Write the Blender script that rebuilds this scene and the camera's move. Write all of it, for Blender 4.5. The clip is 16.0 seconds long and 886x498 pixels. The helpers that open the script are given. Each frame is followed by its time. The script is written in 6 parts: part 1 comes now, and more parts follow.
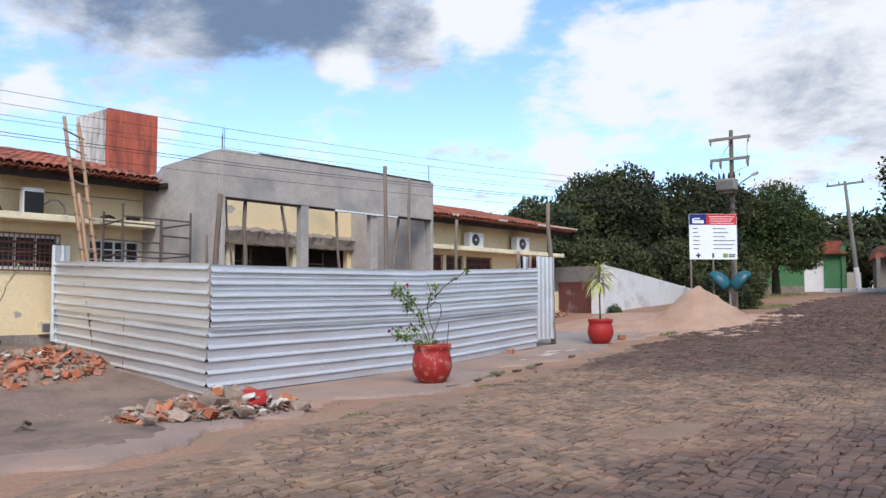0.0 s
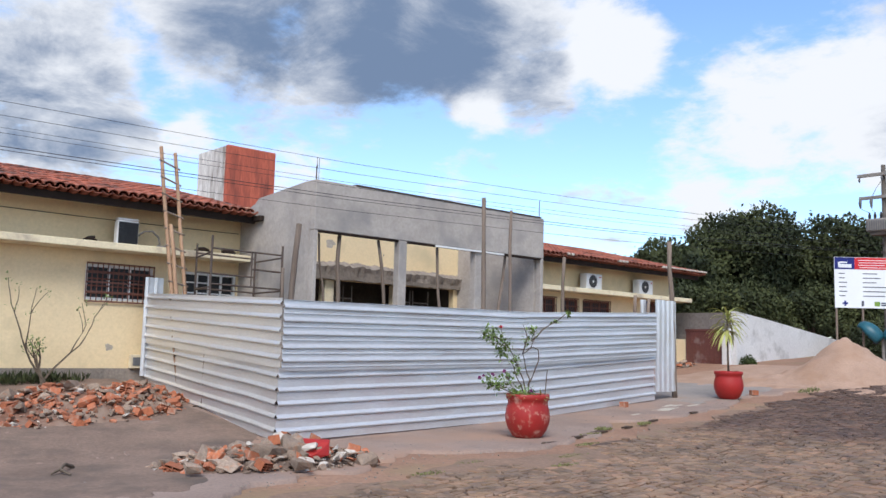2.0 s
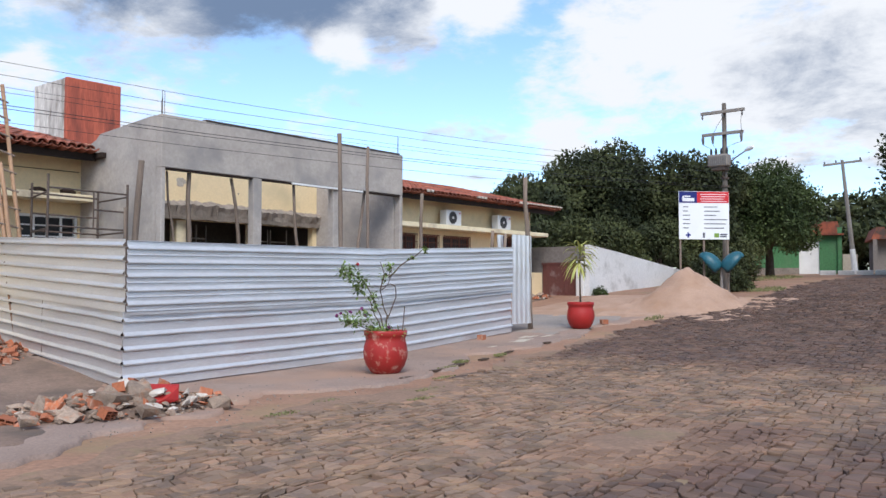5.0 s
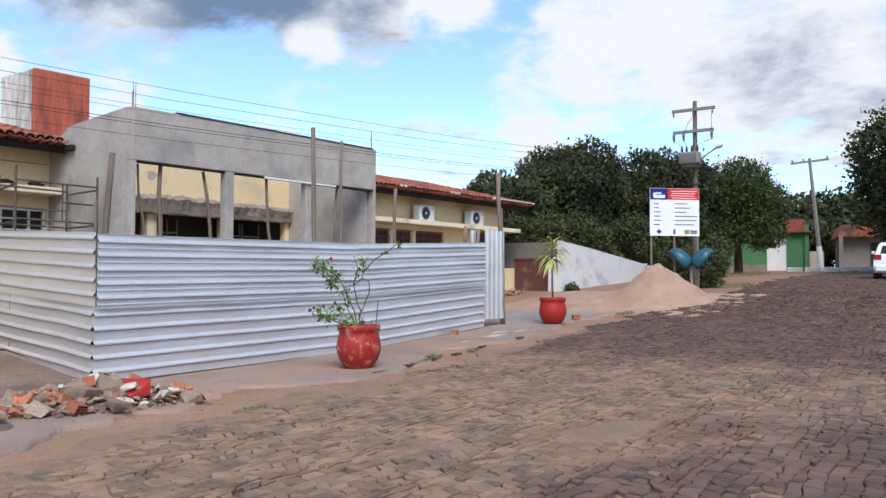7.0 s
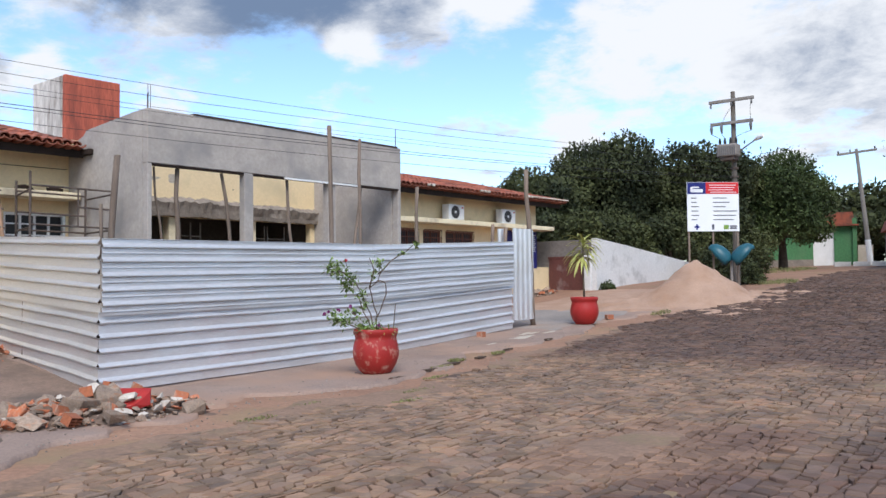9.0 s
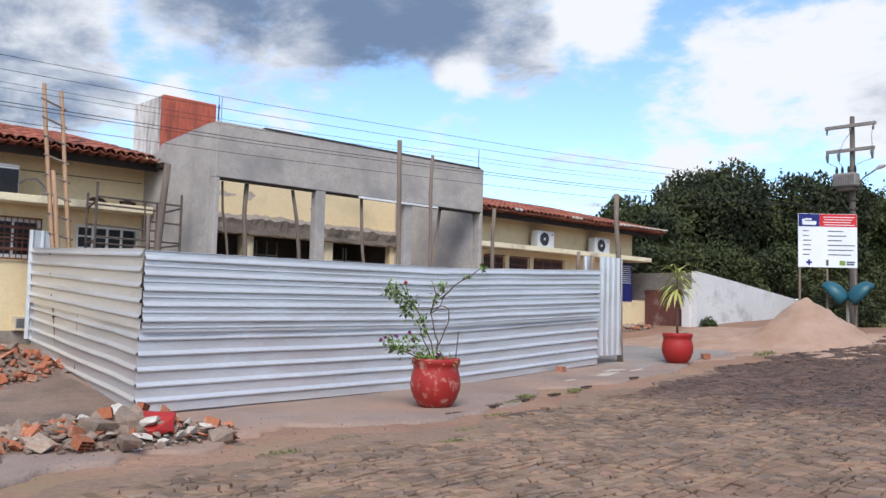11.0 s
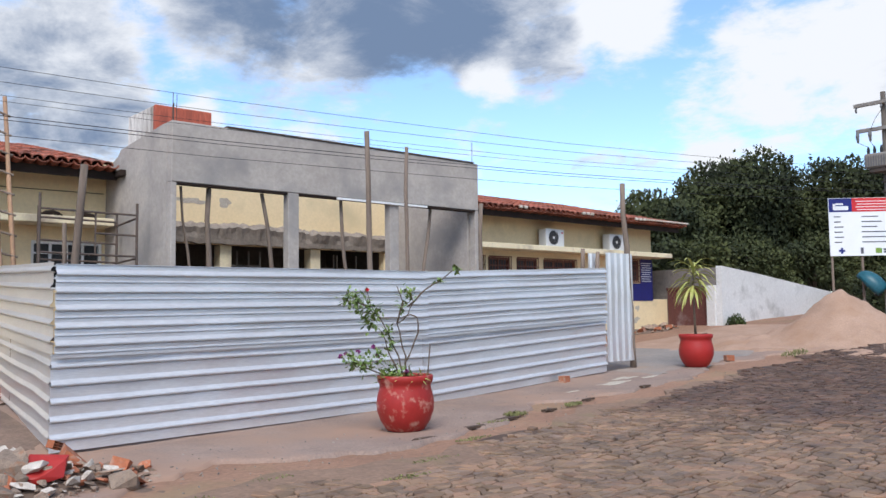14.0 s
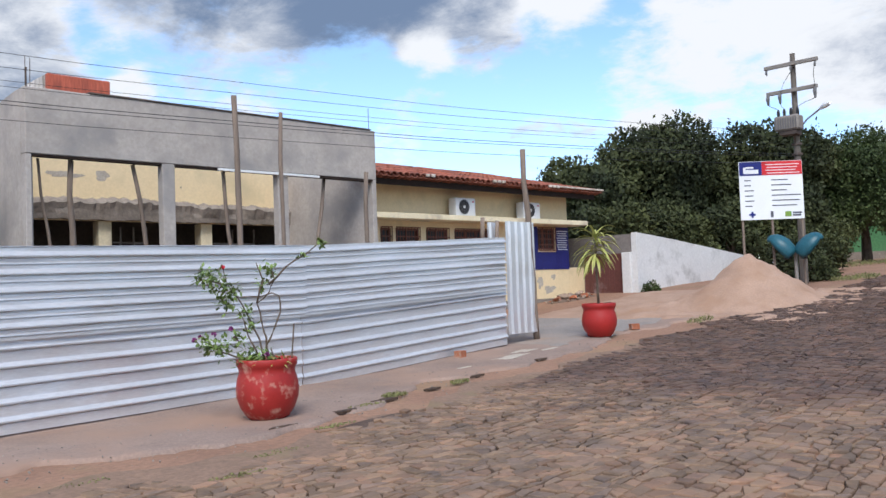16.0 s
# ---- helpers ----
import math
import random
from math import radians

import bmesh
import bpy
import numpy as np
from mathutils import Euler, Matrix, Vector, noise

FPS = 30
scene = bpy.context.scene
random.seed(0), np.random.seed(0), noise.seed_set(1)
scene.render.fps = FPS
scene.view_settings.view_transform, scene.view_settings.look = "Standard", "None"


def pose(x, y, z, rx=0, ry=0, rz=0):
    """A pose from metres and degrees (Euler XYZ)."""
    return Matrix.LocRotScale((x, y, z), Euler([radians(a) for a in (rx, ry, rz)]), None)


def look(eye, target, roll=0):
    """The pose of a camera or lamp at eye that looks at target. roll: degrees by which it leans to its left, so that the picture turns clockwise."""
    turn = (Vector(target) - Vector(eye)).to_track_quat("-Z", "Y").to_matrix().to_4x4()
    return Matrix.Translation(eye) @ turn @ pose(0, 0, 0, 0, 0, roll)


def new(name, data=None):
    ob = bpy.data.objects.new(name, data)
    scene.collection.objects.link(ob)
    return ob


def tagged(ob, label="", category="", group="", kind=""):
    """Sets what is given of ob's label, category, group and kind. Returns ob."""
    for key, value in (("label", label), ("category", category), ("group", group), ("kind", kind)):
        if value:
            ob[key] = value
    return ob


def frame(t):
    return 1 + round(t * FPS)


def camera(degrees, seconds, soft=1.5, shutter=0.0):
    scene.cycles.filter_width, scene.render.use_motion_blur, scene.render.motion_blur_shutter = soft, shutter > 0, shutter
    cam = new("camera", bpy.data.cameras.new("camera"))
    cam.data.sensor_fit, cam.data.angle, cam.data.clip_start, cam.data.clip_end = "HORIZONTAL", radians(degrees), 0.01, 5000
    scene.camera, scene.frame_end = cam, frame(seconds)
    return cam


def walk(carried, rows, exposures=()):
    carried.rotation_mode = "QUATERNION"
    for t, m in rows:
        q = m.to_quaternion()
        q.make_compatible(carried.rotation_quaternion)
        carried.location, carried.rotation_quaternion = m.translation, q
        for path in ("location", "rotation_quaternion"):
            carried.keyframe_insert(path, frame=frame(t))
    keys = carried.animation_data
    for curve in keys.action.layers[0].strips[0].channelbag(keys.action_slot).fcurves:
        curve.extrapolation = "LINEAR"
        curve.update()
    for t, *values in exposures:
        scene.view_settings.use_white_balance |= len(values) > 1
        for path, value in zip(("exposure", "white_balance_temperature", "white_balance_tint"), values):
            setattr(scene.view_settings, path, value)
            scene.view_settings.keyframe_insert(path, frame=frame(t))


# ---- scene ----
cam = camera(54.4, 16.0)
PATH = [
    (0, (-0.17, 0.123, 1.703), (1.372, 1.391, 1.83), -0.2),
    (0.5, (0.336, 0.255, 1.719), (1.882, 1.509, 1.915), 1.2),
    (1, (0.747, 0.351, 1.745), (2.34, 1.548, 1.919), 0.1),
    (1.5, (1.105, 0.631, 1.722), (2.69, 1.843, 1.862), 1.2),
    (2, (1.391, 0.689, 1.727), (2.717, 2.17, 1.949), 1.5),
    (2.5, (1.597, 0.577, 1.734), (2.939, 2.047, 1.937), -2.2),
    (3, (1.6, 0.641, 1.744), (2.994, 2.062, 1.934), -2.2),
    (3.5, (1.556, 0.684, 1.724), (2.914, 2.142, 1.897), -1.3),
    (4, (1.589, 0.721, 1.709), (2.966, 2.17, 1.771), -0.9),
    (4.5, (1.611, 0.706, 1.726), (3.07, 2.072, 1.806), -1.2),
    (5, (1.599, 0.68, 1.718), (3.149, 1.941, 1.801), 0.0),
    (5.2, (1.594, 0.679, 1.715), (3.154, 1.929, 1.783), -0.4),
    (7.3, (1.564, 0.693, 1.699), (3.156, 1.901, 1.775), 0.2),
    (7.5, (1.578, 0.696, 1.698), (3.164, 1.912, 1.779), 0.1),
    (8, (1.671, 0.717, 1.7), (3.259, 1.932, 1.727), -1.0),
    (8.5, (1.988, 0.748, 1.733), (3.503, 2.053, 1.802), -1.3),
    (9, (2.277, 0.755, 1.723), (3.807, 2.041, 1.796), -0.6),
    (9.5, (2.634, 0.909, 1.787), (4.218, 2.125, 1.908), 2.4),
    (10, (2.927, 1.013, 1.751), (4.448, 2.307, 1.866), 0.0),
    (10.2, (3.062, 1.01, 1.714), (4.497, 2.398, 1.842), 0.5),
    (12.3, (4.355, 1.361, 1.656), (5.64, 2.884, 1.823), 2.3),
    (12.5, (4.513, 1.339, 1.683), (5.75, 2.894, 1.908), 2.1),
    (13, (4.795, 1.426, 1.658), (5.99, 3.021, 1.836), 0.7),
    (13.5, (5.115, 1.63, 1.73), (6.456, 3.106, 1.886), 1.5),
    (14, (5.345, 1.744, 1.703), (6.649, 3.252, 1.859), -0.7),
    (14.5, (5.646, 1.64, 1.717), (6.722, 3.315, 1.914), -0.9),
    (15, (5.862, 1.594, 1.707), (7.019, 3.22, 1.841), -0.3),
    (15.5, (6.197, 1.668, 1.736), (7.481, 3.198, 1.833), 1.2),
    (16, (6.589, 1.705, 1.745), (7.995, 3.125, 1.83), -2.1),
]
walk(cam, [(t, look(eye, target, roll)) for t, eye, target, roll in PATH])

# ---- world and light ----
def world_sky():
    w = bpy.data.worlds.new("sky")
    scene.world = w
    w.use_nodes = True
    nt = w.node_tree
    nt.nodes.clear()
    N, L = nt.nodes.new, nt.links.new

    def math_node(op, a, b=None, clamp=False):
        n = N("ShaderNodeMath")
        n.operation, n.use_clamp = op, clamp
        for i, v in enumerate((a, b)):
            if v is None:
                continue
            if isinstance(v, (int, float)):
                n.inputs[i].default_value = v
            else:
                L(v, n.inputs[i])
        return n.outputs[0]

    def ramp(src, a, b, lo=0.0, hi=1.0):
        n = N("ShaderNodeMapRange")
        n.interpolation_type = "SMOOTHSTEP"
        for i, v in enumerate((a, b, lo, hi)):
            n.inputs[i + 1].default_value = v
        L(src, n.inputs[0])
        return n.outputs[0]

    sky = N("ShaderNodeTexSky")
    sky.sky_type, sky.sun_disc = "NISHITA", False
    sky.sun_elevation, sky.sun_rotation = radians(SUN_EL), radians(90 - SUN_AZ)
    sky.air_density, sky.dust_density = 1.0, 0.6
    co = N("ShaderNodeTexCoord").outputs["Generated"]
    sep = N("ShaderNodeSeparateXYZ")
    L(co, sep.inputs[0])
    den = math_node("ADD", math_node("MAXIMUM", sep.outputs[2], 0.0), 0.22)
    px, py = math_node("DIVIDE", sep.outputs[0], den), math_node("DIVIDE", sep.outputs[1], den)
    comb = N("ShaderNodeCombineXYZ")
    L(px, comb.inputs[0]), L(py, comb.inputs[1])

    def fbm(scale, detail, rough, seed, dist=0.0):
        n = N("ShaderNodeTexNoise")
        n.noise_dimensions = "4D"
        n.inputs["Scale"].default_value, n.inputs["Detail"].default_value = scale, detail
        n.inputs["Roughness"].default_value, n.inputs["W"].default_value = rough, seed
        n.inputs["Distortion"].default_value = dist
        L(comb.outputs[0], n.inputs["Vector"])
        return n.outputs["Fac"]

    def blob(az, el, width):
        d = Vector((math.cos(radians(az)) * math.cos(radians(el)), math.sin(radians(az)) * math.cos(radians(el)), math.sin(radians(el))))
        n = N("ShaderNodeVectorMath")
        n.operation = "DOT_PRODUCT"
        L(co, n.inputs[0])
        n.inputs[1].default_value = d
        return ramp(n.outputs["Value"], math.cos(radians(width)), 1.0)

    big, fine = fbm(1.7, 9, 0.58, 3.1, 0.25), fbm(5.5, 7, 0.62, 7.7, 0.2)
    cover = math_node("ADD", math_node("ADD", math_node("MULTIPLY", big, 1.15), math_node("MULTIPLY", fine, 1.25)), -0.67)
    dark_sum = None
    for az, el, width, amount in CLOUDS:
        b = math_node("MULTIPLY", blob(az, el, width), amount * 0.78)
        cover = math_node("ADD", cover, b)
    for az, el, width, amount in DARK:
        b = math_node("MULTIPLY", blob(az, el, width), amount)
        dark_sum = b if dark_sum is None else math_node("ADD", dark_sum, b)
    mask = ramp(cover, 0.42, 0.76)
    thick = ramp(math_node("ADD", math_node("ADD", math_node("MULTIPLY", fbm(3.2, 9, 0.66, 12.3, 0.4), 2.2), math_node("MULTIPLY", fine, 0.9)), dark_sum), 1.45, 2.55)
    cloud = N("ShaderNodeMix")
    cloud.data_type = "RGBA"
    cloud.inputs["A"].default_value, cloud.inputs["B"].default_value = (*CLOUD_WHITE, 1), (*CLOUD_DARK, 1)
    L(thick, cloud.inputs["Factor"])
    blue = N("ShaderNodeMix")
    blue.data_type, blue.blend_type = "RGBA", "MULTIPLY"
    blue.inputs["Factor"].default_value = 1
    L(sky.outputs[0], blue.inputs["A"])
    blue.inputs["B"].default_value = (*SKY_GAIN, 1)
    mix = N("ShaderNodeMix")
    mix.data_type = "RGBA"
    L(mask, mix.inputs["Factor"]), L(blue.outputs["Result"], mix.inputs["A"]), L(cloud.outputs["Result"], mix.inputs["B"])
    bg, out = N("ShaderNodeBackground"), N("ShaderNodeOutputWorld")
    bg.inputs["Strength"].default_value = 1.0
    L(mix.outputs["Result"], bg.inputs["Color"]), L(bg.outputs[0], out.inputs[0])


SUN_AZ, SUN_EL = 225.0, 48.0
SKY_GAIN = (0.19, 0.218, 0.25)
CLOUD_WHITE, CLOUD_DARK = (0.91, 0.945, 1.01), (0.185, 0.265, 0.42)
CLOUDS = [(44, 13, 42, -0.10), (58, 25, 12, 0.36), (50, 22.5, 9, 0.34), (65, 21, 6, 0.2), (45, 19.5, 6.5, 0.34), (41.5, 16.5, 3, 0.24), (54, 17, 5, 0.2), (60, 18, 5, 0.13),
          (46, 15.2, 2.2, 0.3), (36.5, 19.5, 4, 0.36), (36.5, 17.5, 1.6, 0.14), (32.3, 18, 2, -0.12), (37, 13.5, 4.5, -0.14), (52, 13.5, 5, -0.12),
          (30, 12.5, 6, 0.26), (33, 10.5, 4, 0.2), (25, 16, 7, 0.28), (18, 14, 9, 0.32), (12, 13, 8, 0.3),
          (75, 14, 8, 0.36), (71, 18, 3.5, 0.25), (65, 12.8, 1.9, 0.3), (69, 12, 3.5, 0.2), (62.5, 16, 3, -0.1),
          (58, 10.6, 2.6, 0.25), (48.5, 10, 2.6, 0.25), (53, 9.6, 2.2, 0.16), (38, 8.5, 4, 0.16)]
DARK = [(56, 24, 13, 0.6), (50, 20.5, 7, 0.42), (45, 19, 6, 0.5), (41.5, 16.5, 3.5, 0.36), (54, 17, 5, 0.3), (62, 19.5, 6, 0.36), (75, 14, 8, 0.42), (69, 12, 3, 0.2), (18, 13, 7, 0.14), (12, 12, 8, 0.22),
        (46, 15.2, 2.4, -0.5), (36.5, 19.5, 4, -0.7), (65, 12.8, 2.2, -0.6), (28, 13, 8, -0.35), (58, 10.6, 3, -0.4), (48.5, 10, 3, -0.4)]
world_sky()
sun = new("sun", bpy.data.lights.new("sun", "SUN"))
sun.data.energy, sun.data.angle, sun.data.color = 3.2, radians(30), (1.0, 0.965, 0.925)
ca, sa, ce, se = math.cos(radians(SUN_AZ)), math.sin(radians(SUN_AZ)), math.cos(radians(SUN_EL)), math.sin(radians(SUN_EL))
sun.matrix_world = look((60 * ca * ce, 60 * sa * ce, 60 * se), (0, 0, 0))


# ---- materials ----
def material(name, a, b=None, scale=1.5, fine=25.0, rough=0.85, metal=0.0, bump=0.3, depth=0.01, stain=None, stain_scale=0.7, stain_amount=0.45,
             each=0.0, island=0.0, stretch=(1, 1, 1), grain=0.5):
    """A surface with two colours, mottled at two scales, a third as stains, and fine relief."""
    m = bpy.data.materials.new(name)
    m.use_nodes = True
    nt = m.node_tree
    N, L = nt.nodes.new, nt.links.new
    bs = nt.nodes["Principled BSDF"]
    b = b or tuple(c * 0.7 for c in a)
    co, mp = N("ShaderNodeTexCoord"), N("ShaderNodeMapping")
    mp.inputs["Scale"].default_value = stretch
    L(co.outputs["Object"], mp.inputs[0])

    def tex(s, detail, seed):
        n = N("ShaderNodeTexNoise")
        n.noise_dimensions = "4D"
        n.inputs["Scale"].default_value, n.inputs["Detail"].default_value, n.inputs["W"].default_value = s, detail, seed
        n.inputs["Roughness"].default_value = 0.6
        L(mp.outputs[0], n.inputs["Vector"])
        return n.outputs["Fac"]

    def rmp(src, lo, hi, v0=0.0, v1=1.0):
        n = N("ShaderNodeMapRange")
        for i, v in enumerate((lo, hi, v0, v1)):
            n.inputs[i + 1].default_value = v
        L(src, n.inputs[0])
        return n.outputs[0]

    def mixc(f, c0, c1, mode="MIX"):
        n = N("ShaderNodeMix")
        n.data_type, n.blend_type = "RGBA", mode
        for key, v in (("Factor", f), ("A", c0), ("B", c1)):
            if isinstance(v, tuple):
                n.inputs[key].default_value = (*v, 1)
            elif isinstance(v, (int, float)):
                n.inputs[key].default_value = v
            else:
                L(v, n.inputs[key])
        return n.outputs["Result"]

    t1, t2 = tex(scale, 5, len(name) * 1.7), tex(fine, 4, len(name) * 2.3)
    col = mixc(rmp(t1, 0.33, 0.67), a, b)
    g = rmp(t2, 0.3, 0.7, 1 - grain * 0.5, 1 + grain * 0.4)
    col = mixc(1.0, col, g, "MULTIPLY")
    if stain:
        t3 = tex(stain_scale, 7, len(name) * 3.1)
        col = mixc(rmp(t3, 0.62 - stain_amount * 0.4, 0.80 - stain_amount * 0.4), col, stain)
    if each:
        oi = N("ShaderNodeObjectInfo")
        col = mixc(1.0, col, rmp(oi.outputs["Random"], 0, 1, 1 - each, 1 + each), "MULTIPLY")
    if island:
        ge = N("ShaderNodeNewGeometry")
        col = mixc(1.0, col, rmp(ge.outputs["Random Per Island"], 0, 1, 1 - island, 1 + island), "MULTIPLY")
    L(col, bs.inputs["Base Color"])
    L(rmp(t2, 0.2, 0.8, max(0.02, rough - 0.12), min(1, rough + 0.1)), bs.inputs["Roughness"])
    bs.inputs["Metallic"].default_value = metal
    bs.inputs["Specular IOR Level"].default_value = 0.35
    if bump:
        bp = N("ShaderNodeBump")
        bp.inputs["Strength"].default_value, bp.inputs["Distance"].default_value = bump, depth
        L(t2, bp.inputs["Height"]), L(bp.outputs[0], bs.inputs["Normal"])
    return m


EARTH = material("earth", (0.335, 0.195, 0.127), (0.25, 0.14, 0.092), 0.5, 14, 0.95, bump=0.5, depth=0.02, stain=(0.25, 0.18, 0.10), stain_scale=0.55, stain_amount=0.2)
CONCRETE = material("old_concrete", (0.31, 0.226, 0.184), (0.225, 0.162, 0.132), 0.8, 30, 0.9, bump=0.25, depth=0.01, grain=0.45, stain=(0.335, 0.215, 0.155), stain_scale=0.45, stain_amount=0.42)


def cobble_material():
    """Tan, dusty stones, tinted darker and purplish up the street and along its far side."""
    m = material("cobble_stone", (0.235, 0.154, 0.104), (0.15, 0.105, 0.08), 3.5, 26, 0.85, bump=0.45, each=0.22, island=0.26, stain=(0.27, 0.172, 0.115), stain_scale=1.4, stain_amount=0.42)
    nt = m.node_tree
    N, L = nt.nodes.new, nt.links.new
    bs = nt.nodes["Principled BSDF"]
    dust = bs.inputs["Base Color"].links[0].from_socket
    geo, spread, hue = N("ShaderNodeNewGeometry"), N("ShaderNodeMath"), N("ShaderNodeValToRGB")
    spread.operation = "FRACT"
    times = N("ShaderNodeMath")
    times.operation = "MULTIPLY"
    times.inputs[1].default_value = 17.3
    L(geo.outputs["Random Per Island"], times.inputs[0]), L(times.outputs[0], spread.inputs[0]), L(spread.outputs[0], hue.inputs[0])
    hue.color_ramp.elements[0].color, hue.color_ramp.elements[1].color = (1.05, 0.95, 0.90, 1), (0.90, 0.93, 0.99, 1)
    hue.color_ramp.elements.new(0.5).color = (1.0, 1.0, 0.92, 1)
    vary = N("ShaderNodeMix")
    vary.data_type, vary.blend_type = "RGBA", "MULTIPLY"
    vary.inputs["Factor"].default_value = 1
    L(dust, vary.inputs["A"]), L(hue.outputs["Color"], vary.inputs["B"])
    dust = vary.outputs["Result"]
    pos, sep, nz = N("ShaderNodeNewGeometry"), N("ShaderNodeSeparateXYZ"), N("ShaderNodeTexNoise")
    nz.inputs["Scale"].default_value, nz.inputs["Detail"].default_value = 0.8, 6
    L(pos.outputs["Position"], sep.inputs[0]), L(pos.outputs["Position"], nz.inputs["Vector"])

    def mth(op, a, b):
        n = N("ShaderNodeMath")
        n.operation = op
        for i, v in enumerate((a, b)):
            if isinstance(v, (int, float)):
                n.inputs[i].default_value = v
            else:
                L(v, n.inputs[i])
        return n.outputs[0]

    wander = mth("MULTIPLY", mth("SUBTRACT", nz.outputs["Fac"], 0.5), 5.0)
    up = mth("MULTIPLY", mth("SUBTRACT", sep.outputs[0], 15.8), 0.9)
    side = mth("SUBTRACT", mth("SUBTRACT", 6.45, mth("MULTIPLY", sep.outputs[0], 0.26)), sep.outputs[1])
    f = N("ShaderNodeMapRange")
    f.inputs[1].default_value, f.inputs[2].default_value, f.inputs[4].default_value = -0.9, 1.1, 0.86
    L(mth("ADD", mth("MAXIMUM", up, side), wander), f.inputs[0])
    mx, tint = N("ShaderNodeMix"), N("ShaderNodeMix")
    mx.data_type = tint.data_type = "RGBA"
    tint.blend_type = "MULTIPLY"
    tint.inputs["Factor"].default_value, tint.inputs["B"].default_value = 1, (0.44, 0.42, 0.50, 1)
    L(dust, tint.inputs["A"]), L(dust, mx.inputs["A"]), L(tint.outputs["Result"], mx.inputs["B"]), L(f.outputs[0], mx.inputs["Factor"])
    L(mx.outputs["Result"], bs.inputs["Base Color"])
    return m


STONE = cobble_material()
PLASTER = material("yellow_plaster", (0.80, 0.645, 0.40), (0.74, 0.58, 0.35), 0.5, 18, 0.9, bump=0.12, stain=(0.6, 0.49, 0.3), stain_scale=0.9, stain_amount=0.2, grain=0.14)
CREAM = material("ledge_paint", (0.78, 0.69, 0.48), (0.68, 0.58, 0.4), 1.0, 20, 0.9, bump=0.2, stain=(0.4, 0.33, 0.25), stain_scale=1.6, stain_amount=0.25, grain=0.2)
RENDER = material("cement_render", (0.445, 0.40, 0.36), (0.36, 0.322, 0.29), 1.5, 15, 0.92, bump=0.25, stain=(0.285, 0.265, 0.25), stain_scale=1.1, stain_amount=0.34, grain=0.25)
RAWCON = material("raw_concrete", (0.30, 0.255, 0.215), (0.2, 0.17, 0.145), 1.6, 16, 0.95, bump=0.6, depth=0.02)
SHEET = material("zinc_sheet", (0.76, 0.76, 0.765), (0.65, 0.65, 0.655), 0.7, 9, 0.38, metal=0.55, bump=0.06, stretch=(1, 1, 7), grain=0.2, each=0.05)
TILE = material("clay_tile", (0.46, 0.13, 0.07), (0.31, 0.09, 0.052), 2.0, 20, 0.88, bump=0.3, each=0.25, island=0.3, stain=(0.09, 0.06, 0.05), stain_scale=1.3, stain_amount=0.35)
BRICK = material("hollow_brick", (0.46, 0.145, 0.065), (0.33, 0.12, 0.065), 6, 40, 0.9, bump=0.3, each=0.25, stain=(0.4, 0.29, 0.22), stain_scale=6, stain_amount=0.25)
MORTAR = material("mortar_chunk", (0.38, 0.285, 0.215), (0.24, 0.18, 0.138), 6, 45, 0.95, bump=0.7, depth=0.015, each=0.32, grain=0.8, stain=(0.37, 0.17, 0.09), stain_scale=4, stain_amount=0.22)
WHITEPL = material("white_plaster_chunk", (0.62, 0.56, 0.49), (0.43, 0.37, 0.31), 6, 30, 0.9, bump=0.4, each=0.12)
WOOD = material("grey_wood", (0.24, 0.185, 0.145), (0.16, 0.12, 0.095), 2, 30, 0.9, bump=0.5, stretch=(1, 1, 0.15), each=0.2)
NEWWOOD = material("sawn_wood", (0.40, 0.245, 0.15), (0.29, 0.175, 0.11), 2, 30, 0.8, bump=0.3, stretch=(1, 1, 0.15))
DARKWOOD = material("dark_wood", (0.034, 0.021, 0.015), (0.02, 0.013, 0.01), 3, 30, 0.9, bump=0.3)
STEEL = material("rusty_steel", (0.15, 0.11, 0.09), (0.1, 0.08, 0.07), 4, 40, 0.7, metal=0.4, bump=0.2)
BROWN = material("brown_paint", (0.19, 0.075, 0.05), (0.14, 0.06, 0.045), 3, 30, 0.6, bump=0.1)
WHITE = material("white_paint", (0.78, 0.78, 0.77), (0.7, 0.7, 0.69), 2, 20, 0.55, bump=0.05, grain=0.1)
ACGREY = material("grille_grey", (0.16, 0.16, 0.165), (0.11, 0.11, 0.115), 5, 40, 0.7, bump=0.2)
BLACK = material("black_plastic", (0.03, 0.03, 0.032), (0.02, 0.02, 0.022), 4, 40, 0.5, bump=0.1)
# Indoor gloom is put into this colour.
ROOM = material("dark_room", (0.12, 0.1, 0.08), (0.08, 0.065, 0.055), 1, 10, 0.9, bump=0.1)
POTRED = material("red_pot_paint", (0.37, 0.026, 0.022), (0.29, 0.022, 0.018), 2.5, 25, 0.5, bump=0.12, grain=0.2, stain=(0.55, 0.33, 0.25), stain_scale=6.5, stain_amount=0.2)
POTRED2 = material("clean_red_paint", (0.39, 0.024, 0.02), (0.31, 0.02, 0.018), 2.5, 25, 0.5, bump=0.1, grain=0.15)
SOIL = material("pot_soil", (0.1, 0.065, 0.045), (0.06, 0.04, 0.03), 6, 40, 0.95, bump=0.6, depth=0.02)
LEAF = material("rose_leaf", (0.20, 0.28, 0.075), (0.12, 0.18, 0.05), 8, 60, 0.5, bump=0.1, island=0.4)
PALM = material("strap_leaf", (0.27, 0.31, 0.07), (0.42, 0.39, 0.13), 5, 50, 0.5, bump=0.1, island=0.3)
